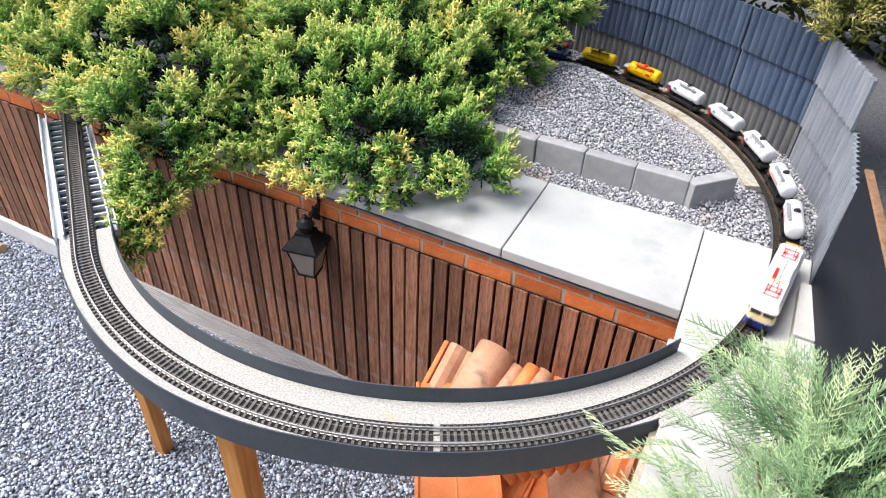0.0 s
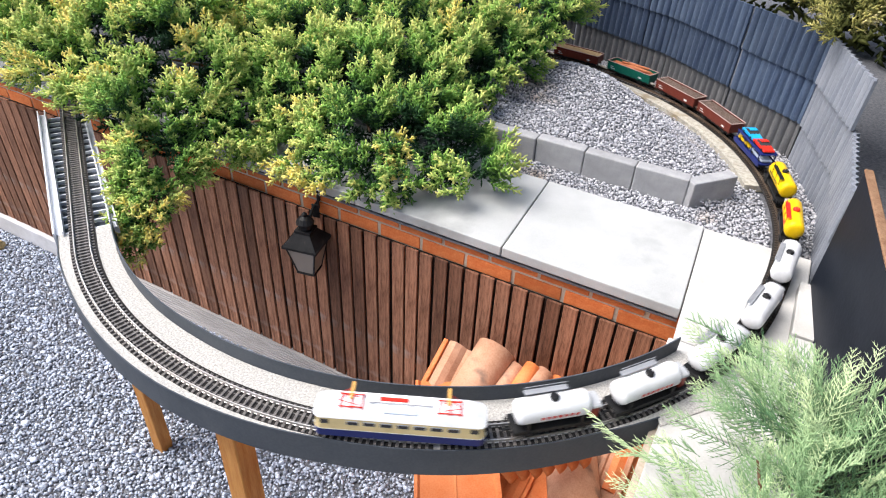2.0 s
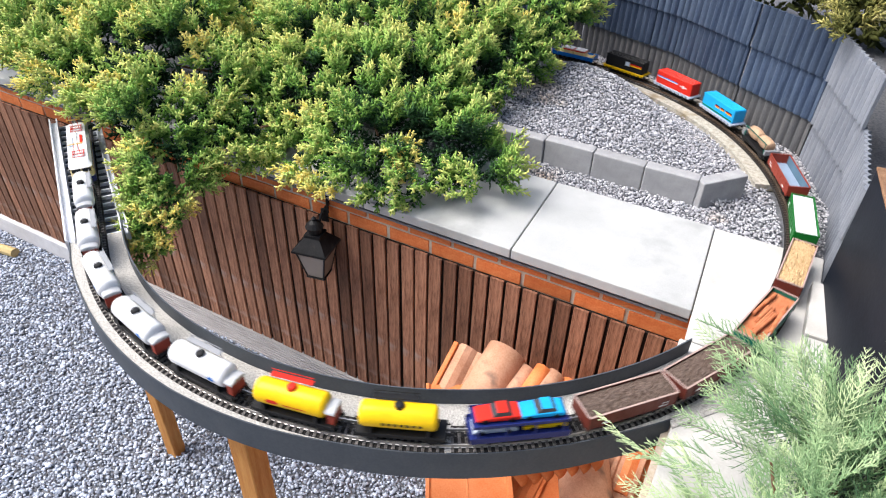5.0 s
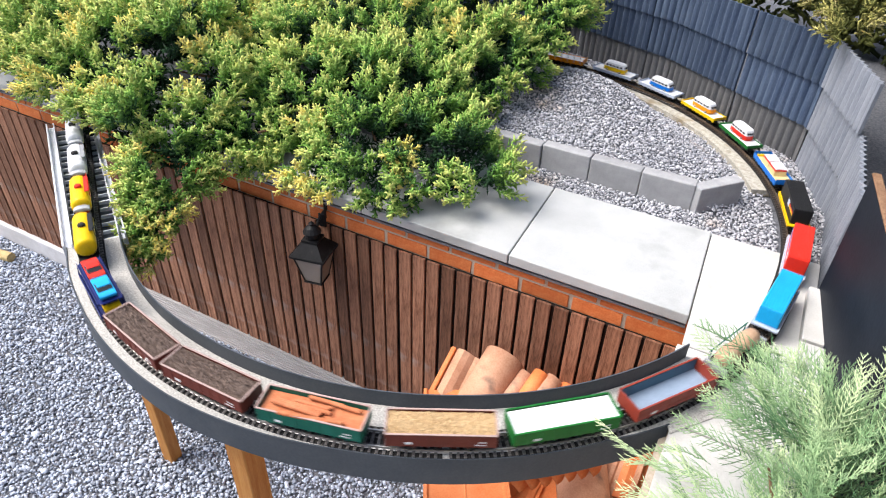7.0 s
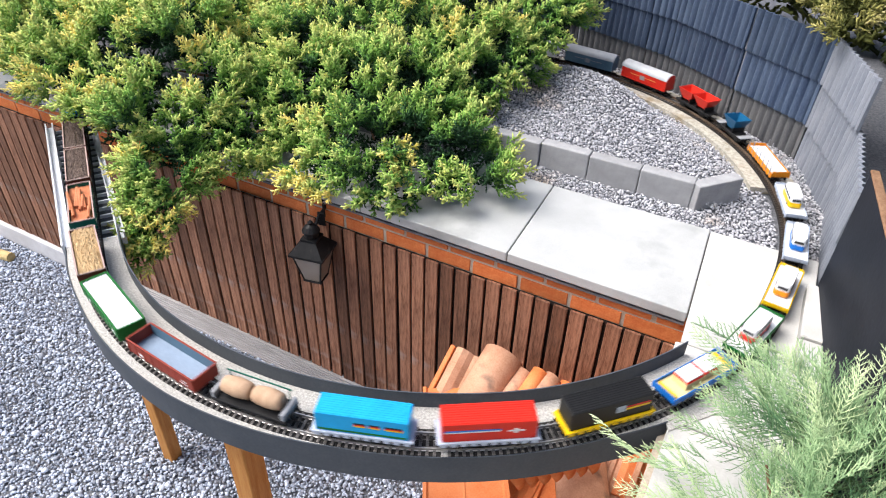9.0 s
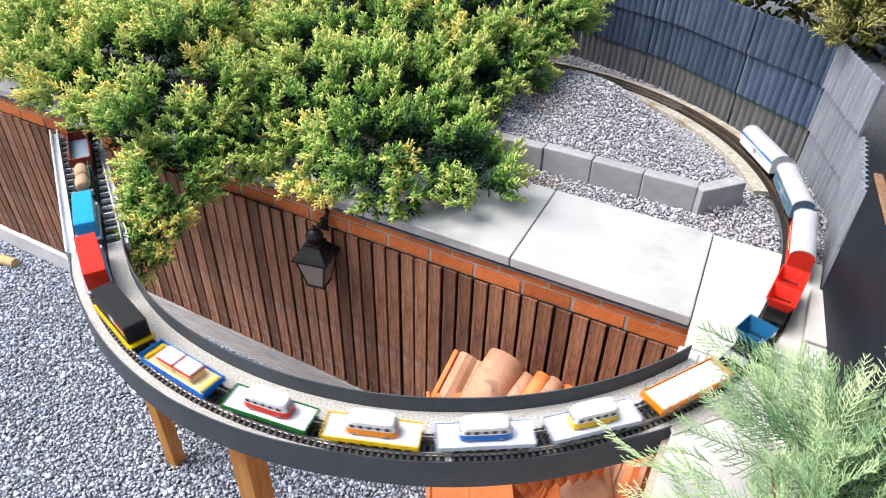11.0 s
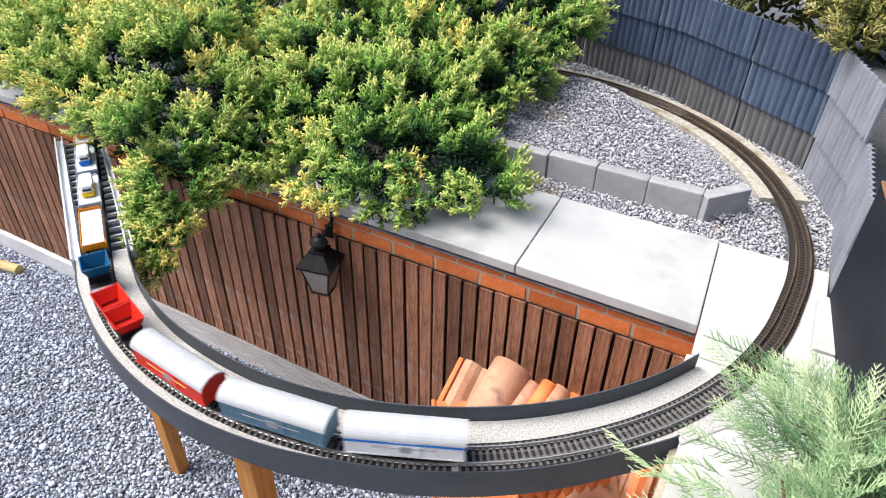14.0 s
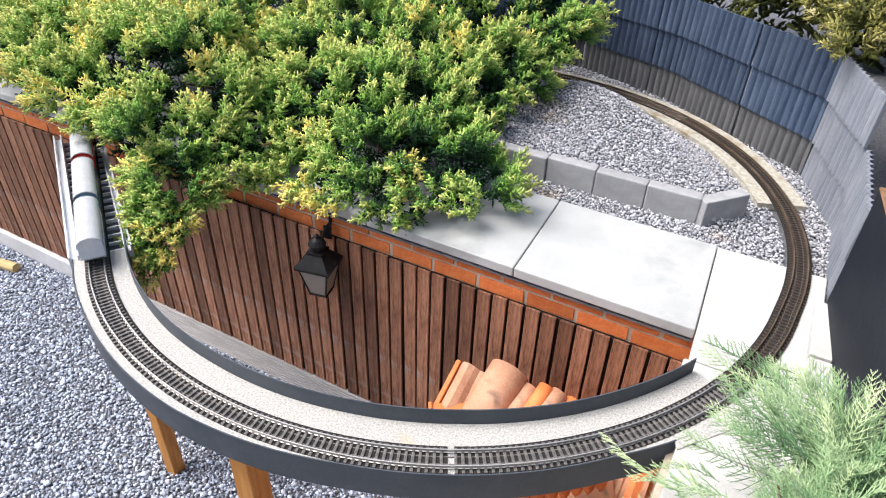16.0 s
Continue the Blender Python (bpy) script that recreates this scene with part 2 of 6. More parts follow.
# ---- the railway's closed line: arc length s runs the way the train goes ----
C1, R1 = (0.487, 0.334), 1.500        # front arc, over the yard
A0, A1 = radians(6.0), radians(124.8) # where the front arc begins and ends
LS = 0.12                             # short straight between the arcs
C2, R2 = (0.3998, 0.463), 1.600       # arc along the corrugated wall
DX, DY = -math.sin(A1), -math.cos(A1) # heading on the bridge
P2 = (C1[0] + R1 * math.cos(-A1), C1[1] + R1 * math.sin(-A1))
YB = C2[1] + R2
L1 = R1 * (A1 - A0)
L2 = 1.85                             # bridge
P3 = (P2[0] + DX * L2, P2[1] + DY * L2)
RA = 1.0                              # bends left onto the wall head, under the bush
AA = math.atan2(DY, -DX)
LA = RA * AA
CA = (P3[0] - RA * DY, P3[1] + RA * DX)
P4 = (CA[0], CA[1] + RA)
LX = 1.30                             # straight under the bush
P5 = (P4[0] - LX, P4[1])
R3 = (YB - P5[1]) / 2
L3 = math.pi * R3
C3 = (P5[0], P5[1] + R3)
L4 = C2[0] - C3[0]
L5 = R2 * (math.pi / 2 + A0)
LOOP = L1 + L2 + LA + LX + L3 + L4 + L5 + LS


def line_at(s):
    """Place and heading (radians) on the line."""
    s = s % LOOP
    if s < L1:
        a = -A0 - s / R1
        return C1[0] + R1 * math.cos(a), C1[1] + R1 * math.sin(a), a - math.pi / 2
    s -= L1
    h2 = math.atan2(DY, DX)
    if s < L2:
        return P2[0] + DX * s, P2[1] + DY * s, h2
    s -= L2
    if s < LA:
        a = h2 - math.pi / 2 + s / RA
        return CA[0] + RA * math.cos(a), CA[1] + RA * math.sin(a), a + math.pi / 2
    s -= LA
    if s < LX:
        return P4[0] - s, P4[1], math.pi
    s -= LX
    if s < L3:
        a = -math.pi / 2 - s / R3
        return C3[0] + R3 * math.cos(a), C3[1] + R3 * math.sin(a), a - math.pi / 2
    s -= L3
    if s < L4:
        return C3[0] + s, YB, 0.0
    s -= L4
    if s < L5:
        a = math.pi / 2 - s / R2
        return C2[0] + R2 * math.cos(a), C2[1] + R2 * math.sin(a), a - math.pi / 2
    s -= L5
    h = -A0 - math.pi / 2
    return C2[0] + R2 * math.cos(A0) + s * math.cos(h), C2[1] - R2 * math.sin(A0) + s * math.sin(h), h


def ribbon(s0, s1, prof, step=0.03, shift=None):
    """A closed profile of (offset to the left, height) swept along the line; shift(s) moves it sideways."""
    bm = bmesh.new()
    k = max(2, int((s1 - s0) / step))
    rings = []
    for i in range(k + 1):
        sv = s0 + (s1 - s0) * i / k
        x, y, h = line_at(sv)
        nx, ny = -math.sin(h), math.cos(h)
        d = shift(sv) if shift else 0.0
        rings.append([bm.verts.new((x + nx * (o + d), y + ny * (o + d), z)) for o, z in prof])
    q = len(prof)
    for a, b in zip(rings, rings[1:]):
        for i in range(q):
            bm.faces.new((a[i], a[(i + 1) % q], b[(i + 1) % q], b[i]))
    bm.faces.new(rings[0][::-1])
    bm.faces.new(rings[-1])
    bmesh.ops.recalc_face_normals(bm, faces=bm.faces)
    return bm


def outer_edge(s):
    """How far the deck reaches beyond the track's middle on the yard side."""
    return float(np.interp(math.degrees(A0 + s / R1), (36, 43, 72, 80, 93, 116, 124), (0.060, 0.046, 0.044, 0.055, 0.069, 0.074, 0.083)))


def inner_edge(s):
    return -float(np.interp(math.degrees(A0 + s / R1), (25, 38, 60, 75, 95, 105, 123), (0.113, 0.122, 0.134, 0.133, 0.128, 0.120, 0.112)))


# ---- ground, yard wall, terrace ----
GZ = -1.36


def make_ground():
    bm = bmesh.new()
    n_ = 24
    xs = [-150, -40, -12] + [-6 + 0.5 * i for i in range(n_)] + [12, 40, 150]
    ys = [-150, -40, -12] + [-6 + 0.5 * i for i in range(n_)] + [12, 40, 150]
    grid = [[bm.verts.new((x, y, GZ)) for y in ys] for x in xs]
    for i in range(len(xs) - 1):
        for j in range(len(ys) - 1):
            bm.faces.new((grid[i][j], grid[i + 1][j], grid[i + 1][j + 1], grid[i][j + 1]))
    return tagged(mesh_obj("ground", bm, M_SOIL), "grey gravelled yard floor", "ground", kind="structure")


ground = make_ground()


def stones(name, pts, size, material, label, flat=0.7):
    """Many small angular stones in one mesh."""
    rng = np.random.default_rng(7)
    t = bmesh.new()
    bmesh.ops.create_icosphere(t, subdivisions=1, radius=1.0)
    t.verts.ensure_lookup_table()
    base = np.array([v.co[:] for v in t.verts])
    tri = np.array([[v.index for v in f.verts] for f in t.faces])
    # a coarser, blocky stone: 12 corners, 20 sides
    t.free()
    k = len(pts)
    v = base[None] * rng.uniform(0.65, 1.2, (k, len(base), 1))
    v = v * rng.uniform(0.7, 1.35, (k, 1, 3)) * np.array([1, 1, flat])
    a, b_ = rng.uniform(0, 6.28, k), rng.uniform(-0.7, 0.7, k)
    ca, sa, cb, sb = np.cos(a), np.sin(a), np.cos(b_), np.sin(b_)
    x, y, z = v[..., 0], v[..., 1], v[..., 2]
    y, z = y * cb[:, None] - z * sb[:, None], y * sb[:, None] + z * cb[:, None]
    x, y = x * ca[:, None] - y * sa[:, None], x * sa[:, None] + y * ca[:, None]
    v = np.stack([x, y, z], -1) * (size * rng.lognormal(0, 0.28, k))[:, None, None] + pts[:, None, :]
    f = (tri[None] + (np.arange(k) * len(base))[:, None, None]).reshape(-1, 3)
    ob = np_mesh(name, v.reshape(-1, 3), f, material)
    return tagged(ob, label, "gravel", kind="stuff")


def jitter_grid(x0, x1, y0, y1, step, seed=1):
    rng = np.random.default_rng(seed)
    gx, gy = np.meshgrid(np.arange(x0, x1, step), np.arange(y0, y1, step))
    p = np.stack([gx.ravel(), gy.ravel()], 1)
    return p + rng.uniform(-0.5, 0.5, p.shape) * step, rng


def make_yard_gravel():
    p, rng = jitter_grid(-3.3, 1.4, -1.75, -0.06, 0.0155)
    # only the part of the yard that lies open
    keep = (p[:, 1] > -1.72) & ~((p[:, 0] > 1.04) & (p[:, 1] > -0.80)) & (p[:, 1] < -0.07)
    p = p[keep]
    z = GZ + 0.006 + rng.uniform(-0.004, 0.012, len(p))
    return stones("yard_gravel", np.c_[p, z], 0.0086, M_STONE, "loose blue-grey crushed stone in the yard")


make_yard_gravel()

# yard wall: brick top course over vertical wooden slats
wall = tagged(mesh_obj("wall_yard", box(-7, 1.722, 0.001, 0.24, GZ, -0.055), M_MORTAR), "orange brick retaining wall faced with brown slats", "wall", kind="structure")
tagged(mesh_obj("wall_terrace", box(1.742, 2.06, -3.2, -0.05, GZ, -0.052), M_MORTAR), "plain masonry under the terrace", "wall", kind="structure")


def make_coping():
    """Concrete slabs with a rounded lip along the wall head."""
    x = 1.690
    made = []
    while x > -6.5:
        w = 0.706
        bm = box(x - w, x, -0.045, 0.552, -0.046, 0.0, 0.005, 2)
        for v in bm.verts:
            v.co.x -= 0.05 * (v.co.y - 0.24)      # the ends are cut a little askew
        ob = mesh_obj("coping_slab", bm, M_COPE)
        tagged(ob, "pale grey concrete coping slab on the yard wall", "paving slab", group="coping slabs on the wall")
        made.append(ob)
        x -= 0.7105
    felt = box(-6.5, 1.70, -0.022, 0.02, -0.062, -0.05)
    add_box(felt, -6.5, 1.703, -0.03, 0.02, -0.0735, -0.064)
    add_box(felt, -6.5, 1.70, -0.018, 0.02, -0.084, -0.075)
    part("roofing_felt", felt, M_FELT, wall, "layers of grey felt under the coping")


make_coping()


def make_terrace():
    """Cream slabs beside the wall end, under the track and the shrub."""
    bm = box(1.6935, 2.10, -0.2, 0.545, -0.05, -0.001, 0.004)
    for v in bm.verts:
        if v.co.x < 1.9:
            v.co.x -= 0.05 * (v.co.y - 0.24) - 0.001
    tagged(mesh_obj("terrace_slab", bm, M_CONC), "pale cream concrete slab under the track", "paving slab", group="terrace slabs")
    for y0, y1, x0 in ((-0.555, -0.205, 1.7), (-1.15, -0.562, 1.762), (-1.75, -1.156, 1.762), (-2.35, -1.756, 1.762)):
        bm = box(x0, 2.10, y0, y1, -0.05, -0.003, 0.004)
        tagged(mesh_obj("terrace_slab", bm, M_CONC), "pale cream concrete slab under the track", "paving slab", group="terrace slabs")
    bm = box(2.062, 2.15, -0.02, 0.30, -0.05, 0.045, 0.004)
    tagged(mesh_obj("concrete_kerb", bm, M_CONC), "short whitish concrete kerb beside the dark board", "kerb")
    bm = box(2.062, 2.14, -1.6, -0.03, -0.05, 0.04, 0.004)
    tagged(mesh_obj("concrete_kerb", bm, M_CONC), "long whitish concrete kerb under the shrub", "kerb")
    # earth behind the kerb and under the hedge, tree shade painted into its colour
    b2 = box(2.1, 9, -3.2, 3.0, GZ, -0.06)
    tagged(mesh_obj("ground_bank", b2, M_EARTH), "earth bank beyond the fence, painted dark as if in shade", "earth", kind="structure")


make_terrace()


def make_bed():
    """Raised bed behind the wall: earth block with a low mound of gravel."""
    bm = bmesh.new()
    xs = np.linspace(-7, 2.5, 96)
    ys = np.linspace(0.24, 6.0, 60)
    g = [[bm.verts.new((x, y, bed_h(x, y) - 0.008)) for y in ys] for x in xs]
    for i in range(len(xs) - 1):
        for j in range(len(ys) - 1):
            bm.faces.new((g[i][j], g[i + 1][j], g[i + 1][j + 1], g[i][j + 1]))
    edge = [g[0][j] for j in range(len(ys))] + [g[i][-1] for i in range(1, len(xs))] + [g[-1][j] for j in range(len(ys) - 2, -1, -1)] + [g[i][0] for i in range(len(xs) - 2, 0, -1)]
    low = [bm.verts.new((v.co.x, v.co.y, GZ)) for v in edge]
    k = len(edge)
    for i in range(k):
        bm.faces.new((edge[i], edge[(i + 1) % k], low[(i + 1) % k], low[i]))
    bmesh.ops.recalc_face_normals(bm, faces=bm.faces)
    return tagged(mesh_obj("ground_bed", bm, M_SOIL), "raised gravel bed behind the wall", "ground", kind="structure")


def smooth(a, b, v):
    u = min(1.0, max(0.0, (v - a) / (b - a)))
    return u * u * (3 - 2 * u)


def bed_h(x, y):
    z = -0.028
    if y < 0.75 or x > 2.05:
        return z
    d = math.hypot(x - C2[0], y - C2[1]) if y > C2[1] and x > C2[0] else max(0, y - C2[1])
    inner = 1 - smooth(R2 - 0.46, R2 - 0.12, d)          # falls away to the track
    side = 1 - smooth(1.55, 1.75, x + 0.25 * (0.9 - y))
    mound = 0.095 + 0.11 * math.exp(-((x - 0.85) / 0.5) ** 2 - ((y - 1.65) / 0.35) ** 2)
    return z + (mound + 0.01) * inner * smooth(0.70, 0.80, y) * side


make_bed()


def make_bed_gravel():
    p, rng = jitter_grid(0.0, 2.13, 0.556, 2.45, 0.0118, 3)
    d2 = np.hypot(p[:, 0] - C2[0], p[:, 1] - C2[1])
    on_track = (abs(d2 - R2) < 0.055) & (p[:, 1] > C2[1])
    wob = 0.014 * np.sin(p[:, 0] * 23) * np.cos(p[:, 1] * 19)
    on_bed = (d2 > R2 - 0.094 + wob) & (d2 < R2 + 0.088 + wob) & (p[:, 1] > 1.07)
    on_kerb = (p[:, 1] > 0.722) & (p[:, 1] < 0.79) & (p[:, 0] < 1.57)
    beyond = ((p[:, 0] - 1.925) * 0.6 + (p[:, 1] - 1.50) * 0.8 > 0.0) | ((p[:, 0] - 1.925) * 0.95 + (p[:, 1] - 1.50) * 0.317 > 0.0) | (p[:, 0] > 2.11)
    p = p[~(on_track | on_bed | on_kerb | beyond)]
    z = np.array([bed_h(x, y) for x, y in p]) + rng.uniform(-0.002, 0.009, len(p))
    return stones("bed_gravel", np.c_[p, z], 0.0060, M_STONE2, "fine pale grey gravel on the raised bed")


make_bed_gravel()


def make_edging():
    for k in range(7):
        x1 = 1.553 - 0.2455 * k
        bm = bmesh.new()
        add_box(bm, -0.121, 0.121, 0, 0.065, -0.13, 0.1, 0.006, 2)
        ob = mesh_obj("edging_block", bm, M_KERB)
        ob.matrix_world = pose(x1 - 0.1227, 0.728 + 0.004 * (k % 3), -0.003 * (k % 2), random.uniform(-2, 2), 0, random.uniform(-1.2, 1.2))
        tagged(ob, "grey concrete edging block holding back gravel", "edging block", group="edging blocks round the gravel mound")
    bm = bmesh.new()
    add_box(bm, 0, 0.245, 0, 0.065, -0.13, 0.1, 0.006, 2)
    ob = mesh_obj("edging_block", bm, M_KERB)
    ob.matrix_world = pose(1.578, 0.712, -0.004, 0, 0, 50)
    tagged(ob, "grey concrete edging block set at an angle", "edging block", group="edging blocks round the gravel mound")


make_edging()


# ---- corrugated wall behind the railway ----
def corrugated(length, height, period=0.0463, depth=0.018, thick=0.014):
    """A panel of rounded ridges, along local x, upright."""
    bm = bmesh.new()
    k = int(length / period * 8)
    cols = []
    for i in range(k + 1):
        x = length * i / k
        u = (x / period) % 1.0
        y = -depth * abs(math.sin(math.pi * u)) ** 0.7
        yb = y + thick
        cols.append([bm.verts.new((x, y - 0.003, 0)), bm.verts.new((x, y, height)), bm.verts.new((x, yb, height)), bm.verts.new((x, yb - 0.003, 0))])
    for a, b in zip(cols, cols[1:]):
        for i in range(4):
            bm.faces.new((a[i], b[i], b[(i + 1) % 4], a[(i + 1) % 4]))
    bm.faces.new(cols[0])
    bm.faces.new(cols[-1][::-1])
    bmesh.ops.recalc_face_normals(bm, faces=bm.faces)
    return bm


def wall_run(name, a, b, rows, mats, label, first=0.0):
    """Rows of tiles from a to b, each row a little behind the one above."""
    run = tagged(empty(name, pose(a[0], a[1], 0, 0, 0, math.degrees(math.atan2(b[1] - a[1], b[0] - a[0])))), label, "wall", kind="structure")
    total = math.hypot(b[0] - a[0], b[1] - a[1])
    cache = {}
    for r, (z0, z1, end) in enumerate(rows):
        x = 0.0 if not first else first - 0.556
        while x < min(total, end):
            x0, x1 = max(x, 0.0), min(x + 0.552, total, end)
            if x1 - x0 > 0.02:
                key = (round(x1 - x0, 3), r)
                if key not in cache:
                    bm = corrugated(x1 - x0, z1 - z0 - 0.004)
                    me = bpy.data.meshes.new("panel")
                    bm.to_mesh(me)
                    bm.free()
                    me.materials.append(mats[r])
                    cache[key] = me
                ob = new("panel", cache[key])
                ob.parent = run
                ob.matrix_basis = pose(x0, 0.007 * (2 - r) + random.uniform(0, 0.002), z0, -1.0, 0, 0)
            x += 0.556
    return run


WA, WB, WC, WD = (1.10, 2.118), (1.925, 1.50), (2.097, 0.985), (2.108, 0.42)
rows_b = [(-0.06, 0.165, 9), (0.165, 0.385, 9), (0.385, 0.606, 9)]
wall_run("wall_corrugated_back", (-4.0, 2.66), (0.42, 2.40), rows_b, [M_WALLB, M_WALLT, M_WALLT], "dark blue corrugated tile wall behind the juniper")
wall_run("wall_corrugated_north", (0.42, 2.40), WA, rows_b, [M_WALLB, M_WALLT, M_WALLT], "dark blue corrugated tile wall in three rows")
wall_run("wall_corrugated_middle", WA, WB, rows_b, [M_WALLB, M_WALLT, M_WALLT], "dark blue corrugated tile wall, dusty at the foot", first=0.54)
wall_run("wall_corrugated_east", WB, WC, rows_b, [M_WALLG, M_WALLG, M_WALLG], "light grey corrugated tile wall in three rows")
wall_run("wall_corrugated_south", WC, WD, rows_b[:2], [M_WALLG, M_WALLG], "lower light grey corrugated tile wall")


def make_dark_board():
    th = tagged(empty("fence_board", pose(2.095, 0.315, 0, 0, 0, -84)), "dark navy painted board fence with a rusty top edge", "fence")
    bm = box(0, 1.9, 0, 0.022, -0.06, 0.515, 0.003)
    part("board", bm, M_NAVY, th)
    bm = box(-0.002, 1.9, -0.003, 0.025, 0.517, 0.527, 0.003)
    part("top_strip", bm, M_RUST, th, "rusty brown top strip")


make_dark_board()


# ---- slats and bricks of the yard wall ----
def make_slats():
    meshes = []
    rnd = random.Random(4)
    for v in range(12):
        w = 0.0595 + 0.0004 * (v % 6) + (0.007 if v > 5 else 0.0)
        bm = bmesh.new()
        add_box(bm, -w / 2, w / 2, -0.031, -0.019, -1.222, -0.186, 0.0015)
        me = bpy.data.meshes.new("slat")
        bm.to_mesh(me)
        bm.free()
        me.materials.append(M_SLAT)
        meshes.append(me)
    def gap(k):
        """Where the gap before slat k lies: the boards grow wider along the wall."""
        return 0.1653 + (0.0742 * k if k >= 0 else 0.0764 * k if k > -9 else -0.6876 + 0.0815 * (k + 9))
    for k in range(-66, 21):
        a, b = gap(k), gap(k + 1)
        if (a + b) / 2 > 1.71:
            break
        ob = new("slat", meshes[(6 if b - a > 0.08 else 0) + rnd.randrange(6)])
        ob.parent = wall
        ob.matrix_basis = pose((a + b) / 2 + rnd.uniform(-0.002, 0.002), rnd.uniform(-0.003, 0.001), rnd.uniform(-0.004, 0.002), 0, rnd.uniform(-0.15, 0.15), 0)
    # near-black sheet that makes the gaps between the slats dark
    part("backing", box(-6, 1.715, -0.014, 0.008, -1.25, -0.20), M_DARK, wall, "near-black sheet behind the slats")


make_slats()


def make_bricks():
    rnd = random.Random(9)
    full = []
    for v in range(4):
        bm = bmesh.new()
        add_box(bm, -0.1025, 0.1025, -0.004, 0.09, -0.0315, 0.0315, 0.003)
        for q in bm.verts:
            q.co += Vector((rnd.uniform(-1, 1), rnd.uniform(-1, 1), rnd.uniform(-1, 1))) * 0.0012
        me = bpy.data.meshes.new("brick")
        bm.to_mesh(me)
        bm.free()
        me.materials.append(M_BRICK)
        full.append(me)
    xj = 0.3843
    for row, (z, off) in enumerate(((-0.164, 0.5), (-0.0895, 0.0))):
        for k in range(-28, 7):
            x = xj + 0.22 * (k + off)
            if x > 1.63:
                continue
            ob = new("brick", full[rnd.randrange(4)])
            ob.parent = wall
            ob.matrix_basis = pose(x, rnd.uniform(-0.003, 0.002), z, 0, 0, rnd.uniform(-0.4, 0.4))
    for row, (z, x0, x1) in enumerate(((-0.164, 1.712 - 0.102, 1.72), (-0.0895, 1.60, 1.72))):
        bm = box(x0 + 0.006, x1, -0.004, 0.09, z - 0.0335, z + 0.0335, 0.003)
        part("brick", bm, M_BRICK, wall)


make_bricks()


def make_plinth():
    bm = bmesh.new()
    add_box(bm, -6, -1.75, -0.06, 0.0, GZ - 0.02, -1.224, 0.006)
    tagged(mesh_obj("baseboard", bm, M_PLINTH), "whitish concrete plinth at the wall foot", "plinth", kind="structure")
    bm = bmesh.new()
    out = []
    for i in range(9):
        z = -1.362 + 0.0155 * i
        out += [(-0.075 + 0.004 * i, z), (-0.075 + 0.004 * i, z + 0.011), (-0.068 + 0.004 * i, z + 0.0125), (-0.068 + 0.004 * i, z + 0.0155)]
    out += [(0.0, -1.2225), (0.0, -1.362)]
    add_extrude(bm, out, 'x', -1.745, 1.6)
    tagged(mesh_obj("grooved_board", bm, M_BOARD), "silver-grey grooved wooden board at the wall foot", "board")


make_plinth()


# ---- curved deck over the yard ----
def make_deck():
    s0, s1 = 0.50, L1 + 0.115
    deck = tagged(empty("track_deck"), "curved pale deck with anthracite edge strips carrying the track", "deck")
    bm = bmesh.new()
    rings = []
    for i in range(101):
        sv = s0 + (s1 - s0) * i / 100
        x, y, h = line_at(sv)
        nx, ny = -math.sin(h), math.cos(h)
        a, b = outer_edge(sv) - 0.001, inner_edge(sv) + 0.001
        rings.append([bm.verts.new((x + nx * o, y + ny * o, z)) for o, z in ((a, -0.03), (a, 0.0), (b, 0.0), (b, -0.03))])
    for a, b in zip(rings, rings[1:]):
        for i in range(4):
            bm.faces.new((a[i], a[(i + 1) % 4], b[(i + 1) % 4], b[i]))
    bm.faces.new(rings[0][::-1])
    bm.faces.new(rings[-1])
    bmesh.ops.recalc_face_normals(bm, faces=bm.faces)
    part("deck_board", bm, M_DECK, deck, "pale sanded deck board")
    part("outer_strip", ribbon(0.775, s1, [(0.0, -0.110), (0.004, -0.110), (0.004, 0.004), (0.0, 0.004)], 0.03, outer_edge), M_FASCIA, deck, "dark grey outer edge strip")
    part("inner_strip", ribbon(0.51, s1, [(0.0, -0.06), (0.0, 0.060), (-0.004, 0.060), (-0.004, -0.06)], 0.03, inner_edge), M_FASCIA, deck, "dark grey inner edge strip")
    for x, y, w in ((-0.427, -0.817, 0.033), (0.5375, -1.1155, 0.0415)):
        ob = part("post", box(-w, w, -w, w, GZ, -0.031, 0.004), M_POST, deck, "honey-coloured square timber post")
        ob.matrix_basis = pose(x, y, 0)
    bm = bmesh.new()
    add_extrude(bm, [(1.767, -0.607), (1.812, -0.551), (1.765, -0.510), (1.735, -0.538)], 'z', -0.006, 0.0015)
    part("end_plate", bm, M_DECK, deck, "sanded plate at the deck end, cracked off")
    bm = bmesh.new()
    add_extrude(bm, [(1.8145, -0.547), (1.889, -0.454), (1.915, -0.36), (1.86, -0.36), (1.769, -0.507)], 'z', -0.006, 0.0015)
    part("end_plate", bm, M_DECK, deck)


make_deck()


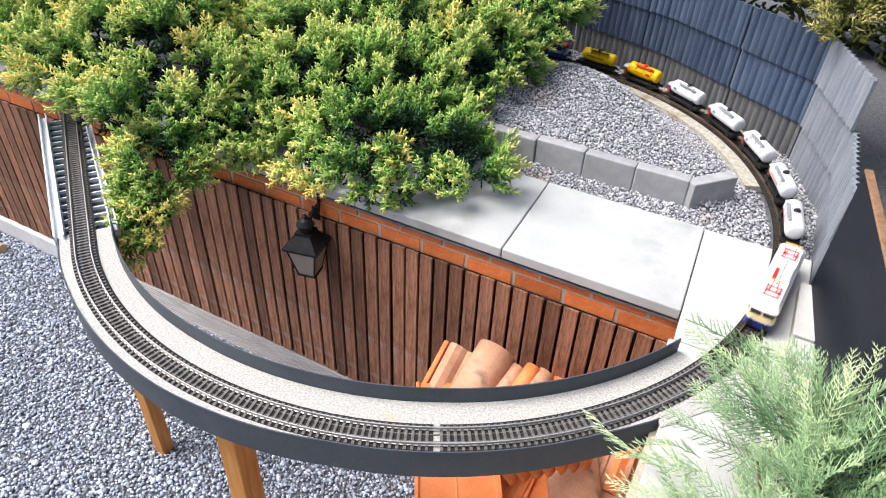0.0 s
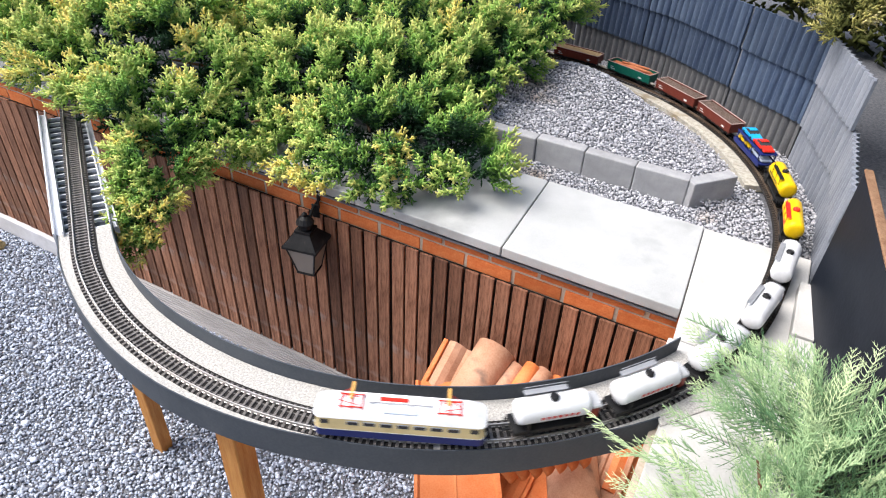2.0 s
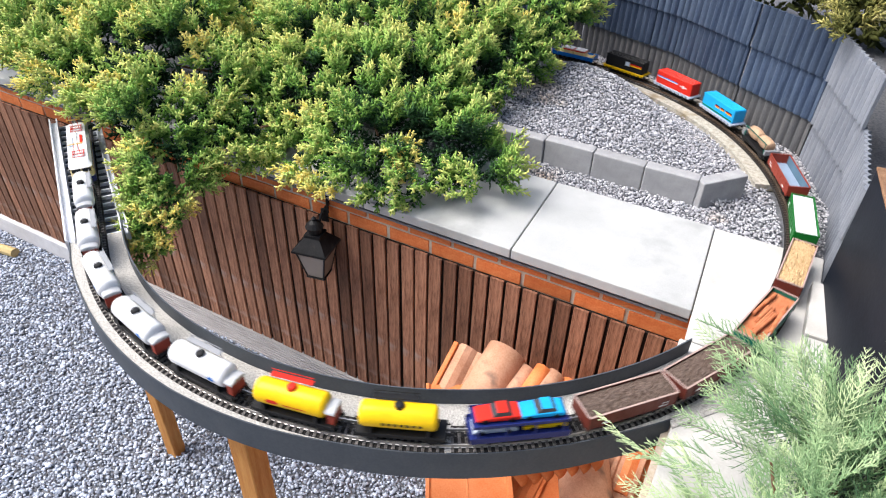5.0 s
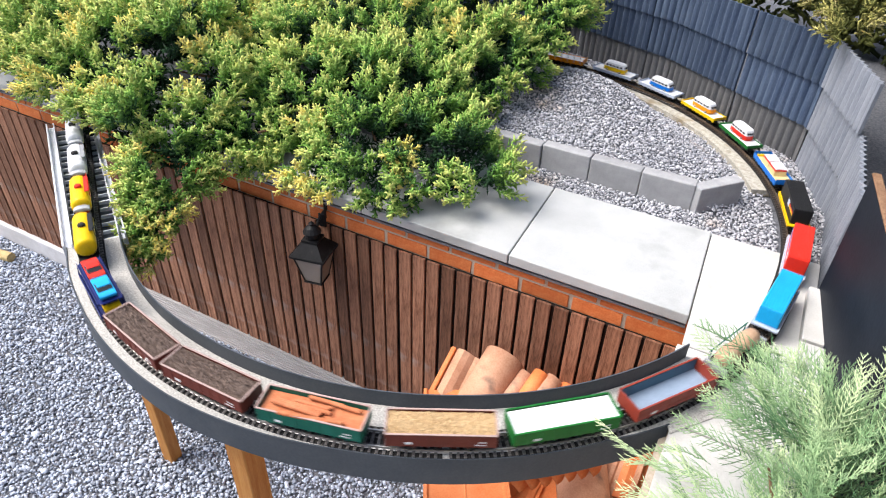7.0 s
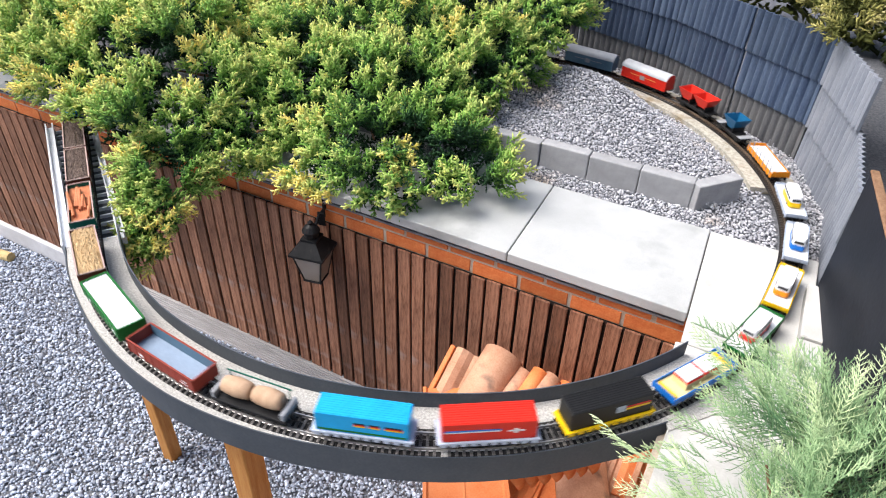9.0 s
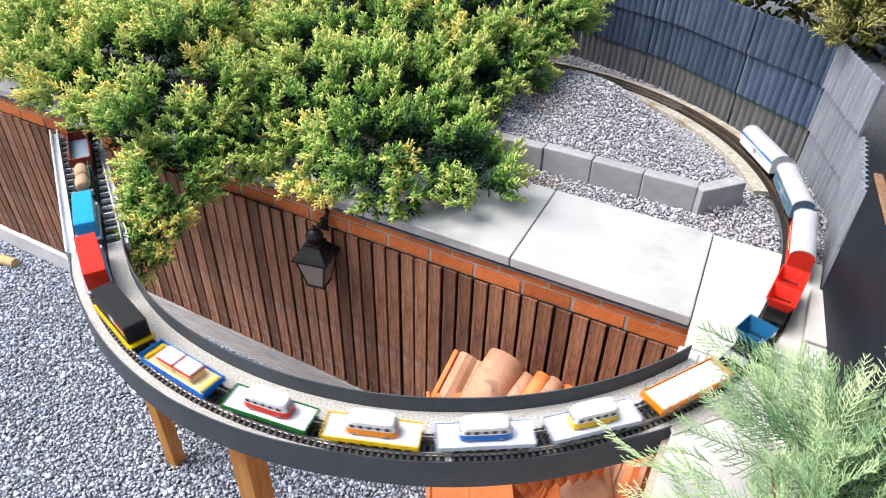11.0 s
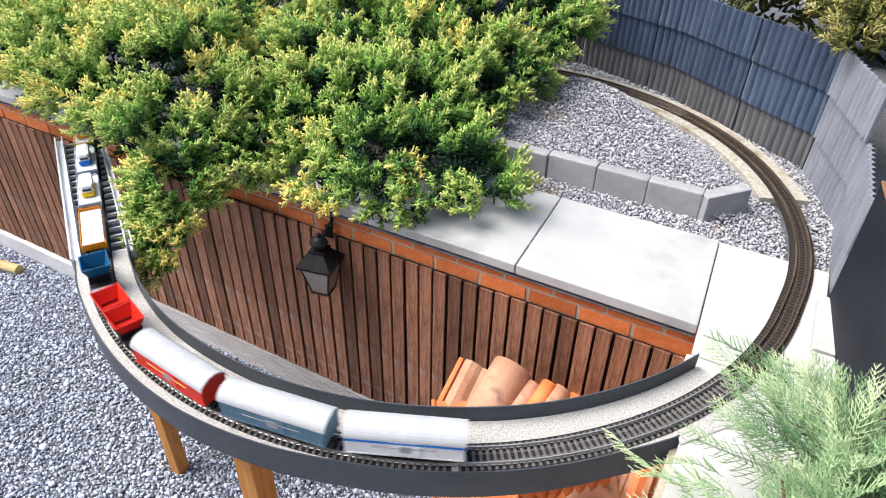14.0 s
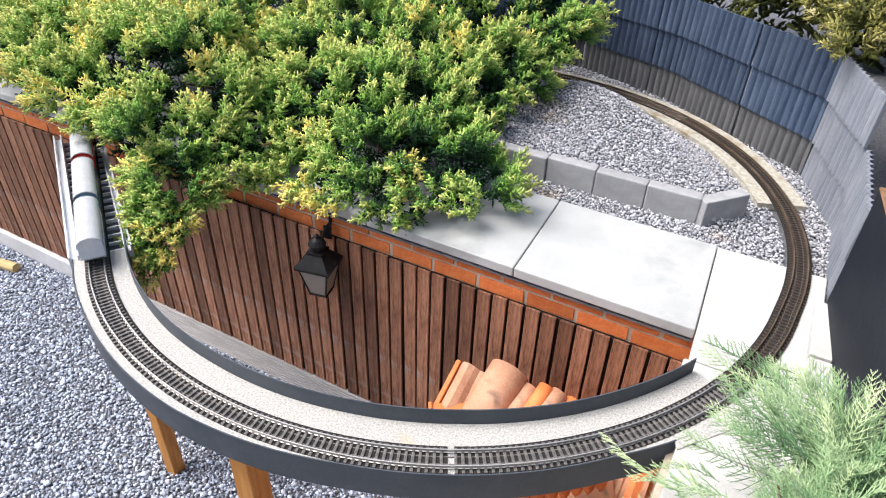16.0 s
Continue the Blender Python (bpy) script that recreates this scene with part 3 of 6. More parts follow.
def make_bridge():
    """Aluminium side rails and rungs that carry the track onto the bed."""
    br = tagged(empty("ladder_bridge"), "bare aluminium ladder bridge under the track", "bridge")
    a, b = L1 + 0.10, L1 + 1.30
    askew = lambda s: 0.04 * (s - a)      # the ladder lies a little askew to the track
    for o, w, n_ in ((0.058, 0.038, "side_rail"), (-0.134, 0.028, "side_rail")):
        part(n_, ribbon(a, b, [(o, -0.035), (o + w, -0.035), (o + w, 0.022), (o + w - 0.006, 0.022), (o + w - 0.006, -0.004), (o + 0.006, -0.004), (o + 0.006, 0.022), (o, 0.022)], 0.05, askew), M_ALU, br)
    k = 0
    s = a + 0.03
    while s < b - 0.03:
        x, y, h = line_at(s)
        bm = box(-0.004, 0.004, -0.107, 0.059, -0.020, -0.006)
        ob = part("rung", bm, M_ALU, br)
        ob.matrix_basis = pose(x - askew(s) * math.sin(h), y + askew(s) * math.cos(h), 0, 0, 0, math.degrees(h))
        s += 0.062
    part("tray", ribbon(a, b, [(-0.107, -0.033), (0.058, -0.033), (0.058, -0.028), (-0.107, -0.028)], 0.05, askew), M_FASCIA, br, "dark tray under the rungs")


make_bridge()


def make_track():
    tr = tagged(empty("model_track"), "black-sleepered model railway track with dull metal rails", "railway track")
    for side in (-1, 1):
        o = side * 0.0270
        prof = [(o - 0.0032, 0.0065), (o + 0.0032, 0.0065), (o + 0.0032, 0.008), (o + 0.001, 0.009), (o + 0.001, 0.0145),
                                      (o + 0.0018, 0.0155), (o + 0.0018, 0.0185), (o - 0.0018, 0.0185), (o - 0.0018, 0.0155), (o - 0.001, 0.0145), (o - 0.001, 0.009), (o - 0.0032, 0.008)]
        part("rail", ribbon(0.452, LOOP - 3.2, prof, 0.014), M_RAIL, tr, "dull metal rail")
        part("rail", ribbon(LOOP - 3.198, LOOP + 0.448, prof, 0.014), M_RAIL2, tr, "brown tarnished rail")
    bm = bmesh.new()
    add_box(bm, -0.0046, 0.0046, -0.043, 0.043, 0.0005, 0.0065, 0.0008)
    for sd in (-1, 1):
        add_box(bm, -0.004, 0.004, sd * 0.027 - 0.005, sd * 0.027 + 0.005, 0.006, 0.0105)
    me = bpy.data.meshes.new("sleeper")
    bm.to_mesh(me)
    bm.free()
    me.materials.append(M_SLEEPER)
    old = me.copy()
    old.materials[0] = M_SLEEPER2
    pitch = 0.0203
    rest = bmesh.new()
    nmax = int(LOOP / pitch)
    for k in range(nmax):
        s = k * pitch
        x, y, h = line_at(s)
        m = pose(x, y, 0, 0, 0, math.degrees(h))
        if abs(s - 1.434) < 0.0102:
            continue                      # the joint between two lengths of track
        if s < 3.9 or s > LOOP - 1.9:
            ob = new("sleeper", old if s < 0.452 or s > LOOP - 3.2 else me)
            ob.parent = tr
            ob.matrix_basis = m
        else:
            add_box(rest, -0.0046, 0.0046, -0.043, 0.043, 0.0005, 0.0065, 0, 1, m)
    tagged(part("sleepers_beyond", rest, M_SLEEPER, tr), kind="stuff")
    for u0, u1 in ((0, 1.424), (1.444, LOOP - 0.001)):
        part("underlay", ribbon(u0, u1, [(-0.050, 0.0006), (0.043, 0.0006), (0.043, 0.0022), (-0.050, 0.0022)], 0.06), M_WEB, tr, "dark dusty underlay of the track")
    # two long stringers tie the sleepers together
    for o in (-0.0125, 0.0125):
        part("stringer", ribbon(0, LOOP - 0.001, [(o - 0.0015, 0.0003), (o + 0.0015, 0.0003), (o + 0.0015, 0.004), (o - 0.0015, 0.004)], 0.06), M_SLEEPER, tr)
    # pale sandy bed along the corrugated wall and under the bush
    bed = ribbon(L1 + L2 + LA + LX + 1.2 * R3, LOOP - 0.91, [(0.108, -0.032), (0.108, 0.0), (-0.118, 0.0), (-0.118, -0.032)])
    tagged(mesh_obj("track_bed", bed, M_BED), "pale sandy board under the track along the wall", "track bed")


make_track()
# ---- plants ----
def spray_template(rng, length, twigs, twig_len, rad, flat, sub=3):
    """A feathery shoot along local z: small pointed scales on short side twigs. Returns corners, triangles and a 0..1 height."""
    v, f, t = [], [], []

    def needle(p, d, ln, r, u):
        d = d / np.linalg.norm(d)
        a = np.cross(d, [0.3, 0.5, 0.8])
        a /= np.linalg.norm(a)
        b = np.cross(d, a)
        k = len(v)
        for j in range(3):
            w = 2.094 * j
            v.append(p + r * (math.cos(w) * a + math.sin(w) * b))
            t.append(u)
        v.append(p + d * ln)
        t.append(u)
        f.extend([(k, k + 1, k + 3), (k + 1, k + 2, k + 3), (k + 2, k, k + 3)])
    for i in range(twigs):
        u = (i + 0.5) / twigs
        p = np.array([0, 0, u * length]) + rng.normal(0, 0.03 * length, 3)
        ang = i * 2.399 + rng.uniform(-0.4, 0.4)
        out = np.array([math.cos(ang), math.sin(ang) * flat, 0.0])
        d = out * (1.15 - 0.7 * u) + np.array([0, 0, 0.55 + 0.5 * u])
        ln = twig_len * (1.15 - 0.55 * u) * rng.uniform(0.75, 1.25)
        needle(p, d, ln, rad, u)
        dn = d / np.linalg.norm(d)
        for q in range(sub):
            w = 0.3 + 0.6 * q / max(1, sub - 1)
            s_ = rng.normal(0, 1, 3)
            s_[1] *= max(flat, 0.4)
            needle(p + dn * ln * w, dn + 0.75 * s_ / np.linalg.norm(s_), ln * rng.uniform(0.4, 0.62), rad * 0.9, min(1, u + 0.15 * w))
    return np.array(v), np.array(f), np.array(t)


def place_sprays(name, material, temps, pos, dirs, scale, tone, tone_span, seed):
    """Joins one shoot per place into a single leafy mesh."""
    rng = np.random.default_rng(seed)
    vs, fs, ts, base = [], [], [], 0
    which = rng.integers(0, len(temps), len(pos))
    for w, (tv, tf, tt) in enumerate(temps):
        idx = np.where(which == w)[0]
        if not len(idx):
            continue
        d = dirs[idx] / np.linalg.norm(dirs[idx], axis=1)[:, None]
        r = rng.normal(0, 1, d.shape)
        a = np.cross(d, r)
        a /= np.linalg.norm(a, axis=1)[:, None]
        b = np.cross(d, a)
        s = scale[idx][:, None, None]
        out = (tv[None, :, 0:1] * a[:, None] + tv[None, :, 1:2] * b[:, None] + tv[None, :, 2:3] * d[:, None]) * s + pos[idx][:, None]
        vs.append(out.reshape(-1, 3))
        fs.append((tf[None] + (np.arange(len(idx)) * len(tv))[:, None, None] + base).reshape(-1, 3))
        # tone climbs along each shoot from darker base to paler tip
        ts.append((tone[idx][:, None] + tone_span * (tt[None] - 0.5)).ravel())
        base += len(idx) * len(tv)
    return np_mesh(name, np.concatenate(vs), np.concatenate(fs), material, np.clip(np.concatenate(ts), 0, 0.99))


def inside(poly, p):
    x, y = p[:, 0], p[:, 1]
    r = np.zeros(len(p), bool)
    for (x0, y0, _), (x1, y1, _) in zip(poly, poly[1:] + poly[:1]):
        c = ((y0 > y) != (y1 > y)) & (x < (x1 - x0) * (y - y0) / (y1 - y0 + 1e-12) + x0)
        r ^= c
    return r


def rim(poly, p):
    """Distance to the outline, its height at the nearest point, and the way out."""
    best, hz, out = np.full(len(p), 9.0), np.zeros(len(p)), np.zeros((len(p), 2))
    for a, b in zip(poly, poly[1:] + poly[:1]):
        a, b = np.array(a), np.array(b)
        e = b[:2] - a[:2]
        u = np.clip(((p - a[:2]) @ e) / (e @ e), 0, 1)
        q = a[:2] + u[:, None] * e
        d = np.linalg.norm(p - q, axis=1)
        m = d < best
        best[m], hz[m] = d[m], (a[2] + u * (b[2] - a[2]))[m]
        out[m] = ((q - p) / (d[:, None] + 1e-6))[m]
    return best, hz, out


LINE_PTS = np.array([line_at(LOOP * i / 600)[:2] for i in range(600)])


def clear_of_train(pos):
    d = np.min(np.linalg.norm(pos[:, None, :2] - LINE_PTS[None], axis=2), axis=1)
    return ~((d < 0.095) & (pos[:, 2] < 0.19))


def lumps(p, f, seed):
    return np.array([noise.noise(Vector((x * f, y * f, seed))) for x, y in p])


def limb(bm, a, b, r0, r1, rnd, n_=6, wob=0.04):
    a, b = Vector(a), Vector(b)
    prev, pr = a, r0
    for i in range(1, n_ + 1):
        u = i / n_
        q = a.lerp(b, u) + (Vector((rnd.uniform(-1, 1), rnd.uniform(-1, 1), rnd.uniform(-1, 1))) * wob if i < n_ else Vector())
        r = r0 + (r1 - r0) * u
        d = q - prev
        add_cyl(bm, pr, d.length * 1.03, Matrix.Translation(prev) @ d.to_track_quat('Z', 'Y').to_matrix().to_4x4(), 7, r)
        prev, pr = q, r


def make_juniper():
    """A low spreading bush: pads of feathery sprays at the branch ends, with shade painted into the dark hollows
    between them.
    """
    poly = [(0.20, 2.45, 0.34), (0.52, 1.95, 0.30), (0.62, 1.72, 0.25), (0.50, 1.34, 0.20), (0.50, 1.02, 0.19), (0.42, 0.68, 0.16), (0.47, 0.55, 0.13), (0.76, 0.46, 0.10),
            (0.85, 0.26, 0.09), (0.72, 0.13, 0.07), (0.52, 0.07, 0.06), (0.43, -0.07, 0.03), (0.30, -0.10, 0.07), (0.12, -0.08, 0.08), (-0.12, -0.03, 0.07),
            (-0.26, 0.02, 0.08), (-0.30, -0.08, 0.06), (-0.42, -0.12, 0.10), (-0.42, -0.36, 0.04), (-0.35, -0.54, -0.05), (-0.34, -0.62, -0.09), (-0.44, -0.65, -0.09),
            (-0.56, -0.54, 0.02), (-0.66, -0.47, 0.10), (-0.78, -0.45, 0.18), (-0.98, -0.31, 0.22), (-1.20, -0.34, 0.23), (-1.9, -0.20, 0.24), (-2.9, 0.0, 0.25), (-2.9, 2.4, 0.3)]
    rng = np.random.default_rng(11)

    def top_at(p, d, hz):
        lump = lumps(p, 2.6, 1.0) * 0.16 + lumps(p, 6.5, 4.0) * 0.10
        # unseen hump added at the back so the bush shades the corrugated wall
        back = np.exp(-((p[:, 0] + 0.25) / 0.55) ** 2 - ((p[:, 1] - 2.2) / 0.45) ** 2)
        return hz + 0.30 * (1 - np.exp(-d / 0.28)) + lump * np.clip(d / 0.15, 0.2, 1) + 0.05 * np.clip(p[:, 1], 0, 2) + 0.80 * back
    # pad centres, no two too close; the side open to view is thicker
    p = np.c_[rng.uniform(-2.9, 0.95, 9000), rng.uniform(-0.7, 2.45, 9000)]
    p = p[inside(poly, p)]
    p = p[rim(poly, p)[0] > 0.036]
    near = (p[:, 1] < 1.0 + 0.55 * (p[:, 0] + 1.2)) & (p[:, 0] > -2.4)
    taken = []
    for k in range(len(p)):
        gap = 0.100 if near[k] else 0.22
        if all((q[0] - p[k, 0]) ** 2 + (q[1] - p[k, 1]) ** 2 > gap * gap for q in taken):
            taken.append((p[k, 0], p[k, 1], near[k]))
    c = np.array([(x, y) for x, y, _ in taken])
    cn = np.array([n_ for _, _, n_ in taken])
    d, hz, out = rim(poly, c)
    z = top_at(c, d, hz) + rng.normal(0, 0.028, len(c))
    # one branch hangs low over the wall's edge beside the bridge
    for x, y, zz in ((-0.56, -0.44, 0.10), (-0.53, -0.51, 0.04), (-0.49, -0.43, 0.07), (-0.48, -0.50, 0.02), (-0.46, -0.57, -0.03), (-0.43, -0.52, -0.02), (-0.42, -0.61, -0.07), (-0.40, -0.65, -0.10)):
        c, cn, d = np.r_[c, [(x, y)]], np.r_[cn, True], np.r_[d, 0.05]
        out, z = np.r_[out, [(0.45, -0.9)]], np.r_[z, zz + 0.06]
    axis = np.c_[out * np.exp(-d / 0.22)[:, None] * 1.5, np.full(len(c), 0.8)] + rng.normal(0, 0.40, (len(c), 3))
    axis[:, 2] = np.where(d < 0.10, axis[:, 2] * 0.35, np.abs(axis[:, 2]))
    axis /= np.linalg.norm(axis, axis=1)[:, None]
    size = rng.uniform(0.052, 0.102, len(c))
    # pads turn lighter, and golden ones commoner, towards -x
    hue = np.clip(0.30 + 0.10 * rng.normal(0, 1, len(c)) + 0.16 * lumps(c, 2.2, 9.0) - 0.10 * (c[:, 0] + 0.6), 0.10, 0.56)
    gold = rng.uniform(0, 1, len(c)) < np.clip(0.20 - 0.14 * (c[:, 0] + 0.6), 0.05, 0.42)
    gold[-2:] = True
    pos, dirs, tone, scale = [], [], [], []
    for k in range(len(c)):
        m = int((23 if cn[k] else 12) * (size[k] / 0.08) ** 1.6) + 4
        o = rng.normal(0, 1, (m, 3))
        o /= np.linalg.norm(o, axis=1)[:, None]
        o = o * 0.85 + axis[k] * 0.75
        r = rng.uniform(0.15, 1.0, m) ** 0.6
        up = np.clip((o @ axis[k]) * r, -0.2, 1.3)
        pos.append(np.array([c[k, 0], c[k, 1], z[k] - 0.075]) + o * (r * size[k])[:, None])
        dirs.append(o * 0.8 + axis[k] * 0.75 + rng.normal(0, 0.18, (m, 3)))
        # painted shade: sprays deep in a pad get a darker tone
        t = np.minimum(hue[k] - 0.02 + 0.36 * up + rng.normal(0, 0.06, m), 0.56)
        if gold[k]:
            t = np.where((up > 0.55) & (rng.uniform(0, 1, m) < 0.75), rng.uniform(0.74, 0.88, m), t + 0.04)
        tone.append(t)
        scale.append(rng.uniform(0.62, 1.1, m))
    pos, dirs, tone, scale = np.concatenate(pos), np.concatenate(dirs), np.concatenate(tone), np.concatenate(scale)
    ok = clear_of_train(pos) & ((pos[:, 2] > 0.01) | (pos[:, 1] < -0.06))
    pos, dirs, tone, scale = pos[ok], dirs[ok], tone[ok], scale[ok]
    temps = [spray_template(np.random.default_rng(20 + i), 0.088, 12, 0.031, 0.0056, 1.0, 3) for i in range(5)]
    # foliage further in, painted near-black to stand for shade inside the bush
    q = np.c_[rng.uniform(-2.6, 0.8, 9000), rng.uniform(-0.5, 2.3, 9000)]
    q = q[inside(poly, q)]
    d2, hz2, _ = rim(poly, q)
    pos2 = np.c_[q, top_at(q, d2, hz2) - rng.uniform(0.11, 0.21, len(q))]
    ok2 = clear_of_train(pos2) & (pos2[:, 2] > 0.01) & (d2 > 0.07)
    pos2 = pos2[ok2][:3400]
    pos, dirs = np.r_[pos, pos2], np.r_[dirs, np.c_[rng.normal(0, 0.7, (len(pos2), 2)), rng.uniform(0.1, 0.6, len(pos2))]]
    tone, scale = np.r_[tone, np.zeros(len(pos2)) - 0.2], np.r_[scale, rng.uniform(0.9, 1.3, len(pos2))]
    th = tagged(empty("juniper_bush", pose(-0.6, 1.0, -0.03)), "spreading green juniper with yellow-tipped sprays over the wall", "bush")
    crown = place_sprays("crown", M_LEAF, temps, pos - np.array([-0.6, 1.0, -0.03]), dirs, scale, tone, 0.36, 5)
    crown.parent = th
    rnd = random.Random(3)
    for k in range(16):
        a = 2 * math.pi * k / 16 + rnd.uniform(-0.15, 0.15)
        ln = rnd.uniform(0.75, 1.25)
        bm = bmesh.new()
        limb(bm, (0.05 * math.cos(a), 0.05 * math.sin(a), 0.0), (ln * math.cos(a), ln * math.sin(a), 0.20), 0.022, 0.005, rnd, 7, 0.03)
        part("branch", bm, M_BARK, th, "brown woody branch")


make_juniper()


def frond_template(rng, length, pairs, twig, rad):
    """A flat feathery frond: a drooping rib with long thin side shoots, each again divided."""
    v, f, t = [], [], []

    def strand(p, d, ln, r, u):
        d = d / np.linalg.norm(d)
        a = np.cross(d, [0.21, 0.4, 0.9])
        a /= np.linalg.norm(a)
        b = np.cross(d, a)
        k = len(v)
        for j in range(3):
            w = 2.094 * j
            v.append(p + r * (math.cos(w) * a + math.sin(w) * b))
            t.append(u)
        v.append(p + d * ln)
        t.append(min(1, u + 0.2))
        f.extend([(k, k + 1, k + 3), (k + 1, k + 2, k + 3), (k + 2, k, k + 3)])
    rib = [np.array([0.0, 0, 0])]
    d = np.array([0.0, 0, 1])
    for i in range(pairs):
        d = d + rng.normal(0, 0.08, 3)
        d /= np.linalg.norm(d)
        rib.append(rib[-1] + d * length / pairs)
        strand(rib[-2], d, length / pairs * 1.15, rad * 1.3, i / pairs)
        u = i / pairs
        for sd in (-1, 1):
            o = np.array([sd * (0.9 - 0.4 * u), 0.12 * rng.normal(), 0.8]) + rng.normal(0, 0.12, 3)
            ln = twig * (1.1 - 0.75 * u) * rng.uniform(0.7, 1.2)
            strand(rib[-1], o, ln, rad, u)
            on = o / np.linalg.norm(o)
            for q in range(5):
                w = 0.2 + 0.16 * q
                s_ = np.array([(1 if q % 2 else -1) * 0.7, 0.25 * rng.normal(), 0.5]) + rng.normal(0, 0.1, 3)
                strand(rib[-1] + on * ln * w, on + 0.8 * s_, ln * (0.55 - 0.06 * q), rad * 0.8, min(1, u + 0.2))
    return np.array(v), np.array(f), np.array(t)


def make_cypress():
    """Pale soft conifer that stands on the terrace, close by."""
    rng = np.random.default_rng(31)
    base = np.array([2.12, -0.95, 0.0])
    k = 300
    a = rng.uniform(0, 2 * math.pi, k)
    tilt = rng.uniform(0.05, 1.35, k)
    h = rng.uniform(0.08, 0.44, k)
    dirs = np.c_[np.cos(a) * np.sin(tilt), np.sin(a) * np.sin(tilt), np.cos(tilt)]
    pos = base + np.c_[np.cos(a) * 0.13 * rng.uniform(0.2, 1, k), np.sin(a) * 0.28 * rng.uniform(0.2, 1, k), h]
    # long low shoots that reach out past the deck's end
    kk = 16
    pos2 = base + np.c_[rng.uniform(-0.36, -0.05, kk), rng.uniform(-0.1, 0.32, kk), rng.uniform(0.05, 0.24, kk)]
    dirs2 = np.c_[rng.uniform(-1.2, -0.6, kk), rng.uniform(-0.25, 0.35, kk), rng.uniform(0.0, 0.25, kk)]
    pos, dirs = np.r_[pos, pos2], np.r_[dirs, dirs2]
    tips = pos + 0.2 * dirs / np.linalg.norm(dirs, axis=1)[:, None]
    ok = np.min(np.linalg.norm(tips[:, None, :2] - LINE_PTS[None], axis=2), axis=1) > 0.10
    ok &= np.min(np.linalg.norm(pos[:, None, :2] - LINE_PTS[None], axis=2), axis=1) > 0.10
    ok &= (tips[:, 2] < 0.64) & (tips[:, 0] < 2.34)
    ok &= (tips[:, 0] > 1.90 - 0.25 * np.clip(tips[:, 1] + 0.75, -0.4, 0.3)) | (np.arange(len(pos)) >= k)
    # high shoots that lean over the track, clear of the train
    kh = 16
    pos3 = base + np.c_[rng.uniform(-0.2, -0.05, kh), rng.uniform(0.08, 0.34, kh), rng.uniform(0.30, 0.42, kh)]
    dirs3 = np.c_[rng.uniform(-1.2, -0.7, kh), rng.uniform(0.0, 0.7, kh), rng.uniform(0.05, 0.45, kh)]
    pos, dirs = np.r_[pos[ok], pos3], np.r_[dirs[ok], dirs3]
    temps = [frond_template(np.random.default_rng(40 + i), 0.20, 15, 0.062, 0.0015) for i in range(5)]
    tone = np.clip(0.38 + 0.18 * rng.normal(0, 1, len(pos)), 0.05, 0.7)
    th = tagged(empty("cypress_shrub", pose(*base)), "pale grey-green feathery conifer on the terrace", "shrub")
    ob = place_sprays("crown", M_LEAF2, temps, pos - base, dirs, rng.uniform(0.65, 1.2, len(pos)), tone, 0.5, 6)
    ob.parent = th
    rnd = random.Random(8)
    for i in range(9):
        a = 2 * math.pi * i / 9
        bm = bmesh.new()
        limb(bm, (0.02 * math.cos(a), 0.02 * math.sin(a), 0), (0.15 * math.cos(a), 0.24 * math.sin(a), 0.3), 0.01, 0.003, rnd, 5, 0.012)
        part("branch", bm, M_BARK, th, "thin reddish branch")


make_cypress()


